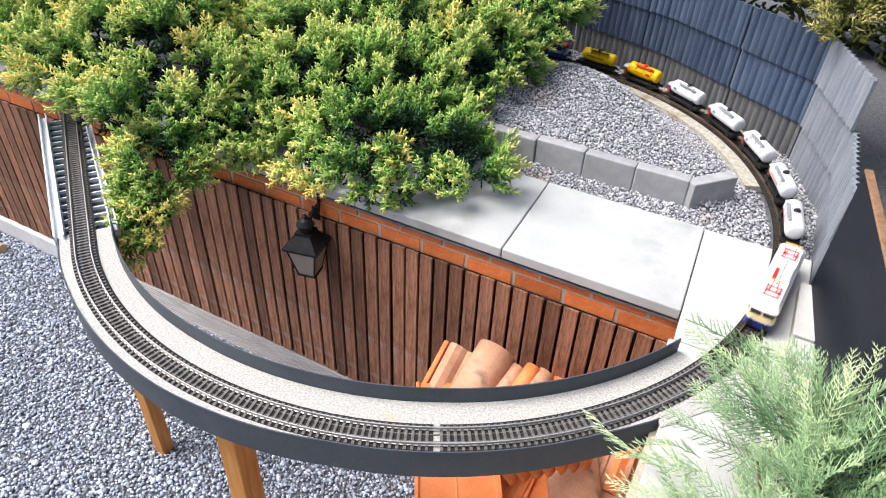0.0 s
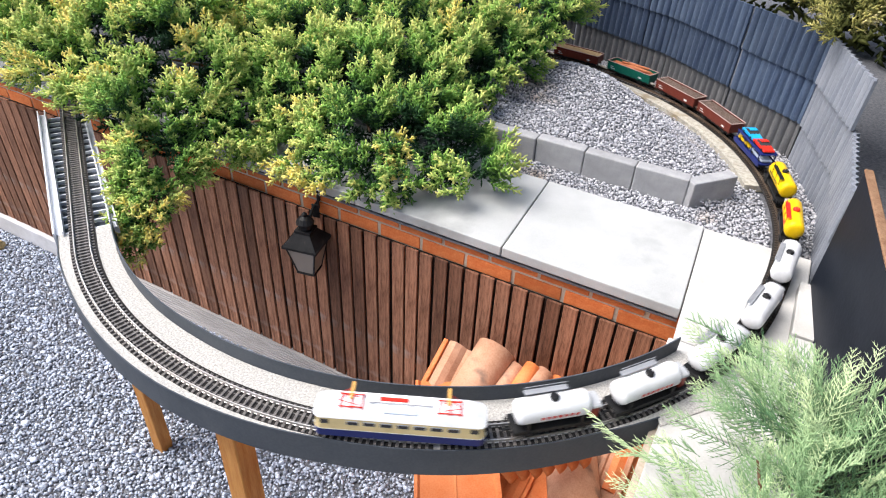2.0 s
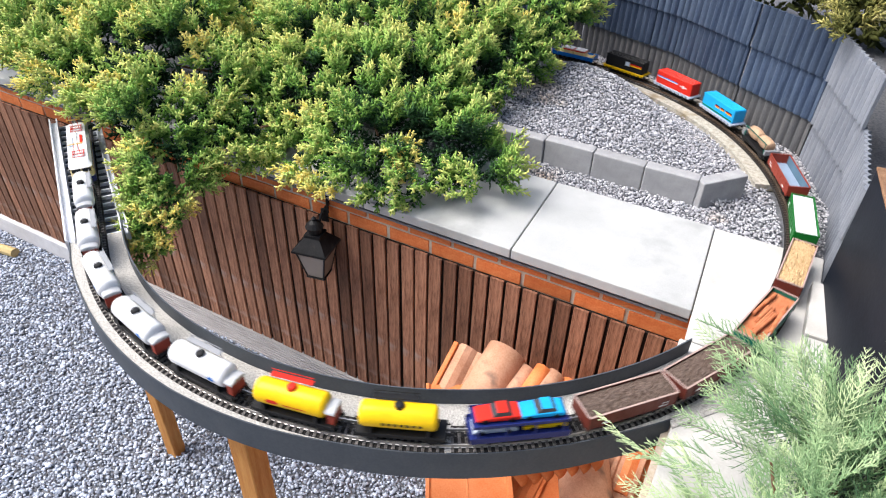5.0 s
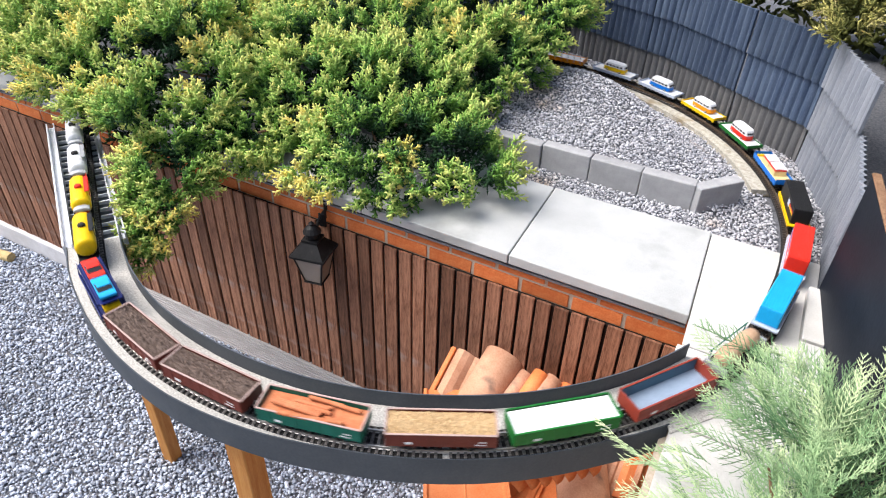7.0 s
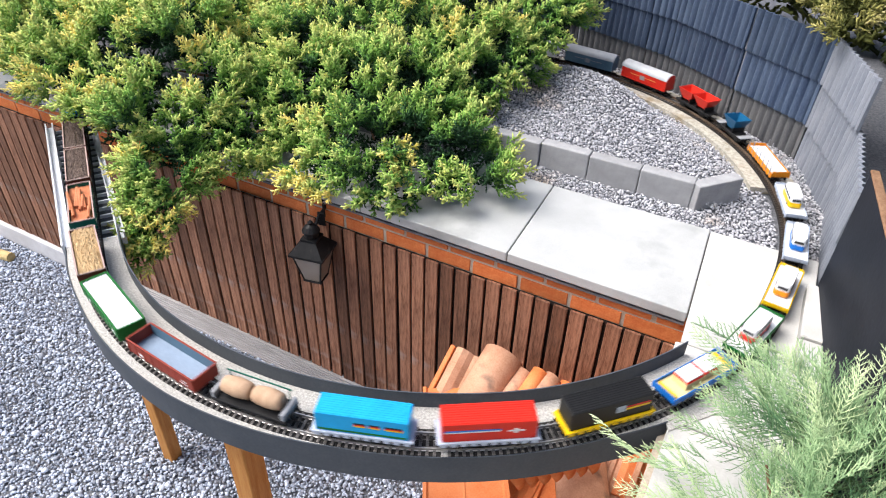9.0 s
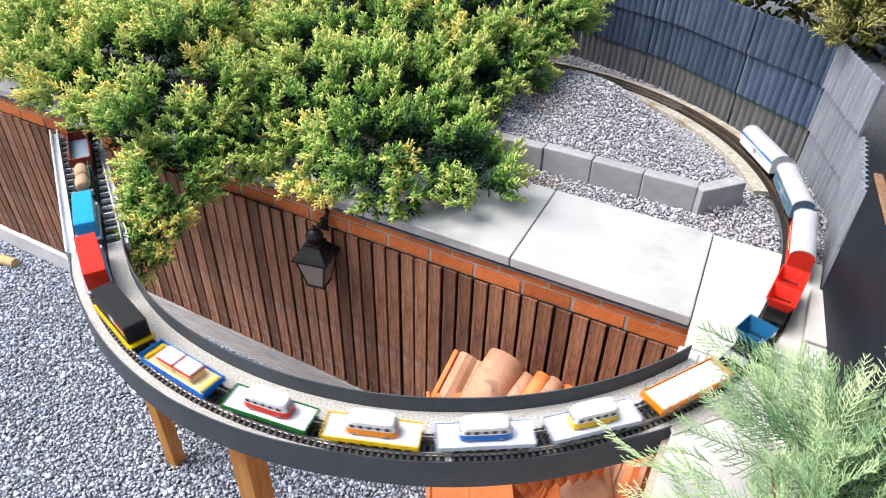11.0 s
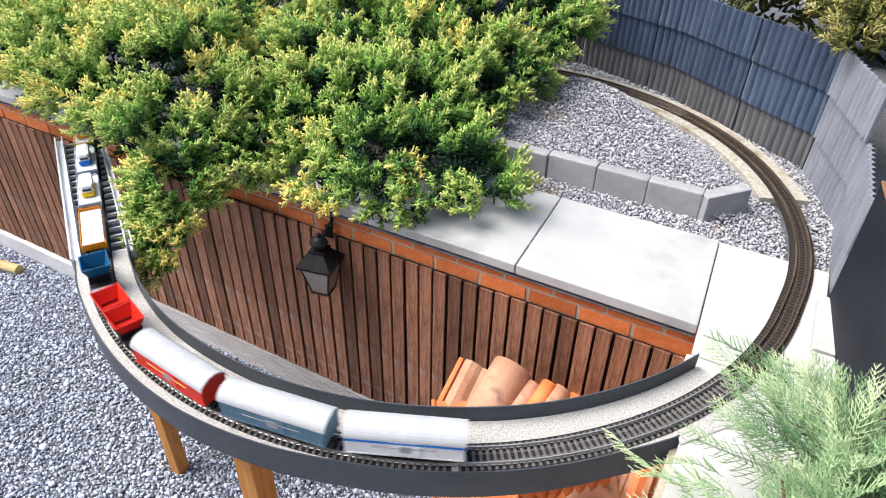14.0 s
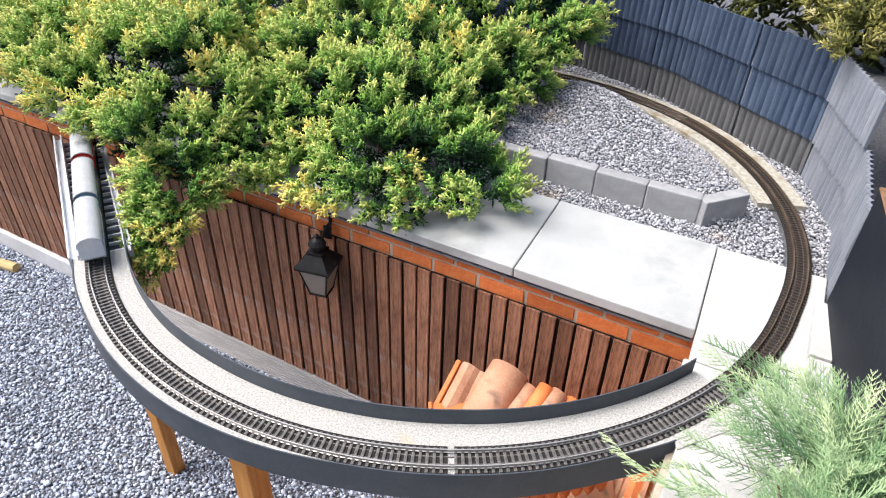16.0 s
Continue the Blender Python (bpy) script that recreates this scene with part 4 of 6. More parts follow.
def make_olive_conifer():
    """Conifer that leans over the wall from beyond it."""
    poly = [(1.50, 2.3, 0.86), (1.55, 1.90, 0.80), (1.66, 1.66, 0.76), (1.84, 1.42, 0.72), (1.90, 1.22, 0.66), (1.96, 1.26, 0.70), (2.02, 1.36, 0.76), (2.25, 1.25, 0.80), (3.2, 1.2, 0.8), (3.4, 3.0, 0.9), (1.8, 3.0, 0.9)]
    rng = np.random.default_rng(51)
    p = np.c_[rng.uniform(1.3, 3.3, 16000), rng.uniform(0.9, 3.0, 16000)]
    p = p[inside(poly, p)]
    d, hz, out = rim(poly, p)
    keep = rng.uniform(0, 1, len(p)) < np.where(p[:, 0] + p[:, 1] < 3.9, 0.6, 0.06) * (d > 0.035)
    p, d, hz, out = p[keep], d[keep], hz[keep], out[keep]
    pos = np.c_[p, hz + 0.28 * (1 - np.exp(-d / 0.2)) + 0.12 * lumps(p, 5.0, 3.0) - rng.exponential(0.07, len(p))]
    pos[:, 2] = np.maximum(pos[:, 2], hz - 0.03)
    dirs = np.c_[out * np.exp(-d / 0.3)[:, None] * 1.4, np.full(len(p), 0.5)] + rng.normal(0, 0.5, (len(p), 3))
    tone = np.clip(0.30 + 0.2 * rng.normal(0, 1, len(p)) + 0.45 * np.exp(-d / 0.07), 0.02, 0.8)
    temps = [spray_template(np.random.default_rng(60 + i), 0.085, 10, 0.034, 0.004, 1.0, 4) for i in range(3)]
    th = tagged(empty("overhanging_conifer", pose(2.6, 2.2, -0.06)), "olive and cream conifer overhanging the corrugated wall", "conifer")
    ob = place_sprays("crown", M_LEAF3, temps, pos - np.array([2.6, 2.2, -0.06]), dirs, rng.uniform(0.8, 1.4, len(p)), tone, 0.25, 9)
    ob.parent = th
    rnd = random.Random(12)
    bm = bmesh.new()
    limb(bm, (0, 0, 0), (0.0, 0.0, 0.85), 0.05, 0.03, rnd, 5, 0.02)
    part("trunk", bm, M_BARK, th)
    for k in range(8):
        a = 2 * math.pi * k / 8
        bm = bmesh.new()
        limb(bm, (0, 0, 0.55 + 0.03 * k), (0.8 * math.cos(a), 0.8 * math.sin(a), 0.82), 0.02, 0.006, rnd, 5, 0.03)
        part("branch", bm, M_BARK, th)


make_olive_conifer()


def make_far_hedge():
    """Dark conifer hedge that closes the garden beyond the walls."""
    rng = np.random.default_rng(71)
    k = 1500
    side = rng.uniform(0, 1, k)
    x = np.where(side < 0.6, rng.uniform(-7, 3.8, k), rng.uniform(2.9, 3.8, k))
    y = np.where(side < 0.6, rng.uniform(3.3, 4.0, k), rng.uniform(-2.6, 3.6, k))
    z = rng.uniform(-0.05, 1.5, k)
    pos = np.c_[x, y, z]
    dirs = np.c_[rng.normal(0, 0.5, k), rng.normal(-0.4, 0.5, k), rng.uniform(0.2, 1, k)]
    temps = [spray_template(np.random.default_rng(80), 0.085, 9, 0.036, 0.006, 1.0, 3)]
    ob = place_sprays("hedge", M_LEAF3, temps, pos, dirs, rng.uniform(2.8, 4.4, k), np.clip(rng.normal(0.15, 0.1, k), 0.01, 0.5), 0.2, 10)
    tagged(ob, "dark conifer hedge beyond the walls", "hedge", kind="stuff")


make_far_hedge()
# ---- wall lantern, roof tiles, stake ----
def glass_mat():
    m = bpy.data.materials.new("cloudy_glass")
    m.use_nodes = True
    b = m.node_tree.nodes["Principled BSDF"]
    b.inputs["Base Color"].default_value = (0.30, 0.25, 0.20, 1)
    b.inputs["Roughness"].default_value = 0.25
    b.inputs["Transmission Weight"].default_value = 0.35
    b.inputs["Specular IOR Level"].default_value = 0.2
    b.inputs["IOR"].default_value = 1.3
    nt = m.node_tree
    tc, nz = nt.nodes.new("ShaderNodeTexCoord"), nt.nodes.new("ShaderNodeTexNoise")
    nz.inputs["Scale"].default_value = 22
    mr = nt.nodes.new("ShaderNodeMapRange")
    mr.inputs[3].default_value, mr.inputs[4].default_value = 0.4, 0.8
    nt.links.new(tc.outputs["Object"], nz.inputs["Vector"])
    nt.links.new(nz.outputs[0], mr.inputs[0])
    nt.links.new(mr.outputs[0], b.inputs["Roughness"])
    return m


M_GLASS = glass_mat()


def make_lantern():
    """Four-sided tapering lantern on a wall arm."""
    th = tagged(empty("wall_lantern", pose(0.066, -0.13, -0.283, 0, 0, 12) @ Matrix.Scale(0.92, 4)), "black iron wall lantern with cloudy glass panes", "lantern")
    wt, wb, h0, h1 = 0.078, 0.045, -0.165, 0.0

    def corner(i, w):
        return (w * (1, 1, -1, -1)[i], w * (1, -1, -1, 1)[i])
    for i in range(4):
        a, b = Vector((*corner(i, wb), h0)), Vector((*corner(i, wt), h1))
        bm = bmesh.new()
        d = (b - a)
        add_cyl(bm, 0.0055, d.length, Matrix.Translation(a) @ d.to_track_quat('Z', 'Y').to_matrix().to_4x4(), 6)
        part("corner_bar", bm, M_BLACKM, th)
        c, e = Vector((*corner((i + 1) % 4, wb), h0)), Vector((*corner((i + 1) % 4, wt), h1))
        bm = bmesh.new()
        nrm = (b - a).cross(c - a).normalized() * 0.002
        q = [a, c, e, b]
        lo = [bm.verts.new(v * 0.985 - nrm) for v in q]
        hi = [bm.verts.new(v * 0.985 + nrm) for v in q]
        bm.faces.new(lo[::-1])
        bm.faces.new(hi)
        for j in range(4):
            bm.faces.new((lo[j], lo[(j + 1) % 4], hi[(j + 1) % 4], hi[j]))
        part("pane", bm, M_GLASS, th, "cloudy glass pane")
    bm = bmesh.new()
    add_box(bm, -wb - 0.006, wb + 0.006, -wb - 0.006, wb + 0.006, h0 - 0.012, h0, 0.003)
    add_revolve(bm, [(0.002, h0 - 0.04), (0.012, h0 - 0.032), (0.008, h0 - 0.02), (0.02, h0 - 0.011)], Matrix.Identity(4), 10)
    part("base_plate", bm, M_BLACKM, th)
    bm = bmesh.new()
    for w, z0, w2, z1 in ((wt + 0.016, 0.0, wt + 0.016, 0.012), (wt + 0.012, 0.012, 0.04, 0.075), (0.043, 0.075, 0.043, 0.088)):
        lo = [bm.verts.new((*corner(i, w), z0)) for i in range(4)]
        hi = [bm.verts.new((*corner(i, w2), z1)) for i in range(4)]
        for i in range(4):
            bm.faces.new((lo[i], lo[(i + 1) % 4], hi[(i + 1) % 4], hi[i]))
        bm.faces.new(lo[::-1])
        bm.faces.new(hi)
    bmesh.ops.recalc_face_normals(bm, faces=bm.faces)
    part("roof", bm, M_BLACKM, th, "stepped black lantern roof")
    bm = bmesh.new()
    add_revolve(bm, [(0.034, 0.088), (0.036, 0.115), (0.046, 0.12), (0.046, 0.128), (0.03, 0.15), (0.012, 0.162), (0.014, 0.172), (0.004, 0.182)], Matrix.Identity(4), 14)
    part("chimney", bm, M_BLACKM, th)
    bm = bmesh.new()
    pts = [(0.0, 0.055, 0.12), (0.0, 0.09, 0.15), (0.012, 0.125, 0.17), (0.02, 0.145, 0.19)]
    for a, b in zip(pts, pts[1:]):
        d = Vector(b) - Vector(a)
        add_cyl(bm, 0.008, d.length, Matrix.Translation(a) @ d.to_track_quat('Z', 'Y').to_matrix().to_4x4(), 8)
    add_box(bm, -0.012, 0.03, 0.098, 0.106, 0.09, 0.17, 0.003)
    add_cyl(bm, 0.007, 0.16, pose(0.022, 0.112, 0.14), 8)
    part("wall_arm", bm, M_BLACKM, th)
    bm = bmesh.new()
    add_revolve(bm, [(0.012, h0), (0.012, h0 + 0.05), (0.022, h0 + 0.07), (0.024, h0 + 0.1), (0.012, h0 + 0.125)], Matrix.Identity(4), 12)
    part("bulb", bm, M_PLINTH, th, "unlit frosted bulb")


make_lantern()


def barrel_tile(r, length, taper=0.85, thick=0.012, seg=14, arc=math.pi):
    """A half-round tile along local y."""
    bm = bmesh.new()
    rows = []
    for j in range(7):
        y, k = length * j / 6, 1 + (taper - 1) * j / 6
        ring = []
        for rr in (r * k, r * k - thick):
            ring.append([bm.verts.new((rr * math.cos(a), y, rr * math.sin(a))) for a in [(math.pi - arc) / 2 + arc * i / seg for i in range(seg + 1)]])
        rows.append(ring)
    for a, b in zip(rows, rows[1:]):
        for q in (0, 1):
            for i in range(seg):
                bm.faces.new((a[q][i], a[q][i + 1], b[q][i + 1], b[q][i]))
        for i in (0, seg):
            bm.faces.new((a[0][i], b[0][i], b[1][i], a[1][i]))
    for e in (rows[0], rows[-1]):
        for i in range(seg):
            bm.faces.new((e[0][i], e[0][i + 1], e[1][i + 1], e[1][i]))
    bmesh.ops.recalc_face_normals(bm, faces=bm.faces)
    return bm


def pan_tile(w=0.25, length=0.40):
    """A flat interlocking tile with a rolled edge and two ribs, along local y."""
    prof = [(0, 0.0), (0, 0.03), (0.016, 0.032), (0.02, 0.012), (0.085, 0.010), (0.092, 0.02), (0.106, 0.02), (0.113, 0.010), (0.165, 0.010), (0.185, 0.03), (0.21, 0.045), (0.235, 0.04), (w, 0.018), (w, 0.004), (0.2, 0.028), (0.165, -0.002), (0.02, 0.0)]
    bm = bmesh.new()
    add_extrude(bm, prof, 'y', 0, length)
    return bm


def make_tiles():
    """Spare clay roof tiles piled against the slats, under the deck."""
    def tile(bm, m, mtl, label, smooth=False):
        ob = mesh_obj("roof_tile", bm, mtl, smooth)
        ob.matrix_world = m
        tagged(ob, label, "roof tile", group="pile of clay roof tiles by the wall")
        return ob
    # leaning pan tile and ridge tile
    t1 = tile(pan_tile(0.25, 0.5), pose(0.868, -0.19, -0.475, 0, 0, 0) @ pose(0, 0, 0, -24, 0, 180) @ pose(-0.25, 0, 0), M_TERRA, "pale terracotta interlocking roof tile with an orange edge")
    bm = box(-0.022, -0.001, 0.0, 0.5, -0.02, 0.034, 0.003)
    ob = part("tile_edge", bm, M_TERRA2, t1, "bright orange cut edge")
    ob.matrix_basis = pose(0.25 + 0.024, 0, 0)
    tile(barrel_tile(0.088, 0.52, 0.92), pose(1.078, -0.17, -0.43) @ pose(0, 0, 0, -22, 0, 174), M_TERRA, "large half-round terracotta ridge tile", True)
    # support stack of tiles beneath, on the yard floor
    st = tagged(empty("tile_stack", pose(1.04, -0.58, GZ)), "stack of orange clay roof tiles on the yard floor", "tile stack")
    base = pan_tile(0.25, 0.40)
    me = bpy.data.meshes.new("stacked_tile")
    base.to_mesh(me)
    base.free()
    me.materials.append(M_TERRA2)
    rnd = random.Random(5)
    for col in range(3):
        for rowi in range(2):
            top = 0.78 if rowi == 1 else 0.70
            k = int(top / 0.045)
            for i in range(k):
                ob = new("stacked_tile", me)
                ob.parent = st
                ob.matrix_basis = pose(0.12 + 0.235 * col + rnd.uniform(-0.01, 0.01), 0.0 + 0.37 * rowi + rnd.uniform(-0.01, 0.01) - 0.16, 0.045 * i, rnd.uniform(-1, 1), rnd.uniform(-1, 1), rnd.uniform(-2, 2))
    # ends of barrel tiles lying beside the ridge tile
    for i, (x, y, z, r, rz) in enumerate(((1.185, -0.19, -0.455, 0.04, 168), (1.245, -0.175, -0.432, 0.036, 172), (1.30, -0.17, -0.44, 0.038, 165), (1.36, -0.16, -0.46, 0.034, 170), (1.41, -0.16, -0.475, 0.036, 162), (1.225, -0.2, -0.485, 0.045, 170))):
        tile(barrel_tile(r, 0.42, 0.9, 0.009, 10), pose(x, y, z) @ pose(0, 0, 0, -16, 0, rz), M_TERRA2 if i % 2 else M_TERRA, "small half-round orange clay tile", True)
    # lower tiles showing below the outer strip
    bm = bmesh.new()
    add_extrude(bm, [(0, 0), (0, 0.02), (0.012, 0.023), (0.021, 0.012), (0.145, 0.012), (0.150, 0.015), (0.155, 0.012), (0.285, 0.012), (0.292, 0.026), (0.308, 0.026), (0.312, 0.0)], 'y', -0.18, 0.40)
    tile(bm, pose(1.03, -0.765, -0.535, 0, 0, 30), M_TERRA2, "broad smooth orange flat tile with raised edges")
    tile(barrel_tile(0.10, 0.50, 0.94), pose(1.48, -0.33, -0.57) @ pose(0, 0, 0, -8, 0, 205), M_TERRA, "pale half-round terracotta ridge tile", True)
    for i in range(3, 5):
        tile(pan_tile(0.235, 0.42), pose(1.11 + 0.165 * i, -0.43 + 0.10 * i, -0.565 + 0.006 * i) @ pose(0, 0, 0, -14, 0, 180) @ pose(-0.12, 0, 0), M_TERRA2 if i != 3 else M_TERRA, "orange interlocking clay roof tile")
    for i in range(7):
        tile(barrel_tile(0.05, 0.20, 0.95, 0.01, 10), pose(1.345 + 0.034 * i, -0.66 + 0.032 * i, -0.47) @ pose(0, 0, 0, 62, 0, 130), M_TERRA2, "orange barrel tile standing in a row", True)


make_tiles()


def make_stake():
    bm = bmesh.new()
    add_cyl(bm, 0.035, 0.6, pose(-2.66, -0.213, GZ + 0.042, 0, 90, 188.8), 10)
    tagged(mesh_obj("timber_stake", bm, M_STAKE), "yellowish round timber stake lying on gravel", "stake")
    # cast-off dark stone near the yard's edge
    bm = bmesh.new()
    bmesh.ops.create_icosphere(bm, subdivisions=2, radius=0.04)
    for v in bm.verts:
        v.co = v.co * (0.8 + 0.4 * noise.noise(v.co * 30)) + Vector((-2.98, -0.3, GZ + 0.02))
    tagged(mesh_obj("stone", bm, M_BARK), "dark rounded stone on the gravel", "stone")


make_stake()
# ---- the train ----
def plastic(name, c, rough=0.35, c2=None):
    return mat(name, c, c2 or tuple(v * 0.82 for v in c), rough, 14, 130, 0.08, spots=tuple(v * 0.6 + 0.03 for v in c), spot_scale=14, spot_at=0.68, dist=0.001)


P_BLACK = plastic("black_plastic", (0.014, 0.014, 0.015), 0.45)
P_WHITE = plastic("white_plastic", (0.74, 0.75, 0.77), 0.3)
P_CREAM = plastic("cream_plastic", (0.72, 0.58, 0.30), 0.35)
P_NAVY = plastic("navy_plastic", (0.015, 0.025, 0.14), 0.35)
P_RED = plastic("red_plastic", (0.66, 0.03, 0.018), 0.3)
P_BROWN = plastic("red_brown_plastic", (0.14, 0.03, 0.02), 0.45)
P_RUSTR = plastic("oxide_red_plastic", (0.28, 0.045, 0.028), 0.45)
P_YELLOW = plastic("yellow_plastic", (0.82, 0.52, 0.008), 0.3)
P_ORANGE = plastic("orange_plastic", (0.82, 0.27, 0.012), 0.35)
P_BLUE = plastic("bright_blue_plastic", (0.01, 0.16, 0.58), 0.3)
P_SKY = plastic("sky_blue_plastic", (0.015, 0.36, 0.72), 0.3)
P_PETROL = plastic("petrol_blue_plastic", (0.01, 0.10, 0.22), 0.35)
P_GREEN = plastic("green_plastic", (0.01, 0.15, 0.025), 0.4)
P_TEAL = plastic("teal_green_plastic", (0.008, 0.12, 0.085), 0.4)
P_GREY = plastic("pale_blue_grey_plastic", (0.47, 0.53, 0.64), 0.4)
P_MID = plastic("mid_grey_plastic", (0.30, 0.31, 0.33), 0.45)
P_SLATE = plastic("slate_blue_plastic", (0.10, 0.18, 0.25), 0.5)
P_SILVER = plastic("silver_roof", (0.46, 0.47, 0.49), 0.38)
P_WOOD = mat("pale_turned_wood", (0.36, 0.22, 0.135), (0.52, 0.36, 0.24), 0.6, 20, 120, 0.2, stretch=(5, 1, 1))
P_COAL = mat("brown_ballast_load", (0.07, 0.045, 0.035), (0.2, 0.15, 0.125), 0.9, 90, 400, 1.0)
P_GRAIN = mat("straw_coloured_load", (0.38, 0.25, 0.12), (0.62, 0.45, 0.26), 0.9, 90, 400, 1.0)
P_CLAY = mat("clay_pipe_load", (0.40, 0.12, 0.05), (0.54, 0.21, 0.10), 0.7, 30, 150, 0.2)
P_LINING = plastic("grey_blue_lining", (0.25, 0.32, 0.42), 0.5)
# paler colour paints the highlight along brown and teal wagon rims
P_RIM = plastic("pinkish_rim_highlight", (0.42, 0.30, 0.27), 0.5)
P_PANE = plastic("dark_window", (0.05, 0.05, 0.055), 0.12)
P_GOLD = plastic("amber_strip", (0.75, 0.42, 0.12), 0.4)

RAIL_Z = 0.0185
WHEEL = None


def wheel_mesh():
    bm = bmesh.new()
    m = pose(0, -0.003, 0, -90, 0, 0)
    add_revolve(bm, [(0.0175, -0.001), (0.0175, 0.0005), (0.0155, 0.0012), (0.015, 0.006), (0.011, 0.0062), (0.010, 0.004), (0.004, 0.004), (0.004, 0.0075)], m, 14)
    me = bpy.data.meshes.new("wheel")
    bm.to_mesh(me)
    bm.free()
    me.materials.append(P_BLACK)
    return me


def underframe(th, length, width=0.078, colour=None, base=0.17):
    """Frame, wheels, axle guards, buffers and couplings."""
    global WHEEL
    WHEEL = WHEEL or wheel_mesh()
    bm = box(-length / 2, length / 2, -width / 2 + 0.004, width / 2 - 0.004, 0.026, 0.034, 0.0012)
    for y in (-1, 1):
        add_box(bm, -length / 2, length / 2, y * (width / 2 - 0.008) - 0.002, y * (width / 2 - 0.008) + 0.002, 0.018, 0.03)
    part("chassis", bm, colour or P_BLACK, th)
    for x in (-base / 2, base / 2):
        for y in (-1, 1):
            w = new("wheel", WHEEL)
            w.parent = th
            w.matrix_basis = pose(x, y * 0.0265, 0.015, 0, 0, 0 if y > 0 else 180)
            bm = bmesh.new()
            add_extrude(bm, [(-0.016, 0.028), (0.016, 0.028), (0.007, 0.008), (-0.007, 0.008)], 'y', y * 0.0345 - 0.0018, y * 0.0345 + 0.0018, pose(x, 0, 0))
            add_box(bm, x - 0.02, x + 0.02, y * 0.037 - 0.0015, y * 0.037 + 0.0015, 0.019, 0.022)
            part("axle_guard", bm, P_BLACK, th)
    for x in (-1, 1):
        for y in (-1, 1):
            bm = bmesh.new()
            add_revolve(bm, [(0.0025, 0), (0.0025, 0.007), (0.0062, 0.0072), (0.0062, 0.009)], pose(x * length / 2, y * 0.024, 0.027, 0, 90 * x, 0), 10)
            part("buffer", bm, P_BLACK, th)
        bm = bmesh.new()
        add_box(bm, -0.004, 0.022, -0.004, 0.004, 0.010, 0.015, 0.001, 1, pose(x * length / 2, 0, 0, 0, 0, 0 if x > 0 else 180))
        add_box(bm, 0.018, 0.024, -0.011, 0.011, 0.011, 0.018, 0.001, 1, pose(x * length / 2, 0, 0, 0, 0, 0 if x > 0 else 180))
        part("coupling", bm, P_BLACK, th)


def wagon(name, label, category="wagon"):
    return tagged(empty(name), label, category, group="vehicles of the model train")


def bars(th, name, material, rects, y, facing, label=""):
    """Thin raised shapes on a side wall: rects of x0, x1, z0, z1."""
    bm = bmesh.new()
    for x0, x1, z0, z1 in rects:
        add_box(bm, x0, x1, min(y, y + facing * 0.0009), max(y, y + facing * 0.0009), z0, z1)
    tagged(part(name, bm, material, th, label), kind="stuff")


def tank_wagon(shell, mark, cab, top, label, stripes, name="tank_wagon"):
    th = wagon(name, label)
    underframe(th, 0.255)
    bm = bmesh.new()
    prof = [(0.02, -0.110), (0.031, -0.107), (0.0365, -0.1), (0.0375, -0.094)] + [(0.0375, x) for x in (-0.05, 0, 0.05)] + [(0.0375, 0.094), (0.0365, 0.1), (0.031, 0.107), (0.02, 0.110)]
    add_revolve(bm, prof, pose(0.008, 0, 0.080, 0, 90, 0), 28)
    part("tank", bm, shell, th, smooth=True)
    bm = bmesh.new()
    add_revolve(bm, [(0.014, 0.0), (0.014, 0.009), (0.011, 0.012), (0.004, 0.013)], pose(0.006, 0, 0.115), 16)
    part("filler_dome", bm, top, th, "dark filler dome")
    bm = box(-0.045, 0.085, -0.040, -0.022, 0.117, 0.120, 0.0008)
    for x in (-0.035, 0.02, 0.075):
        add_box(bm, x - 0.001, x + 0.001, -0.038, -0.036, 0.085, 0.131)
    add_box(bm, -0.045, 0.085, -0.038, -0.0365, 0.130, 0.132)
    part("walkway", bm, P_RED if top is P_RED else P_MID if shell is P_WHITE else top, th)
    for x in (-0.075, 0.085):
        bm = bmesh.new()
        add_extrude(bm, [(-0.036, 0.034), (0.036, 0.034), (0.036, 0.062), (0.028, 0.05), (0, 0.0435), (-0.028, 0.05), (-0.036, 0.062)], 'x', x - 0.004, x + 0.004)
        part("saddle", bm, P_BLACK, th)
    if cab is not None:
        bm = bmesh.new()
        add_box(bm, -0.1275, -0.106, -0.026, 0.026, 0.034, 0.082, 0.001)
        part("brakeman_cab", bm, cab, th, "red-brown brakeman's cab")
        bm = bmesh.new()
        add_extrude(bm, [(0.030 * math.cos(a), 0.081 + 0.011 * math.sin(a)) for a in np.linspace(0, math.pi, 9)] + [(-0.030, 0.079), (0.030, 0.079)], 'x', -0.131, -0.103)
        part("cab_roof", bm, P_SILVER, th)
    # markings follow the round shell
    bm = bmesh.new()
    for side in (-1, 1):
        for x0, x1, a0, a1 in stripes:
            for (xa, xb) in [(x0, x1)]:
                vs = []
                for a in np.linspace(a0, a1, 4):
                    r = 0.0382
                    vs.append([bm.verts.new((x * 1.0, side * r * math.cos(a), 0.080 + r * math.sin(a))) for x in (xa, xb)])
                for p_, q_ in zip(vs, vs[1:]):
                    bm.faces.new((p_[0], p_[1], q_[1], q_[0]))
    if stripes:
        tagged(part("marking", bm, mark, th, "painted marking"), kind="stuff")
    return th


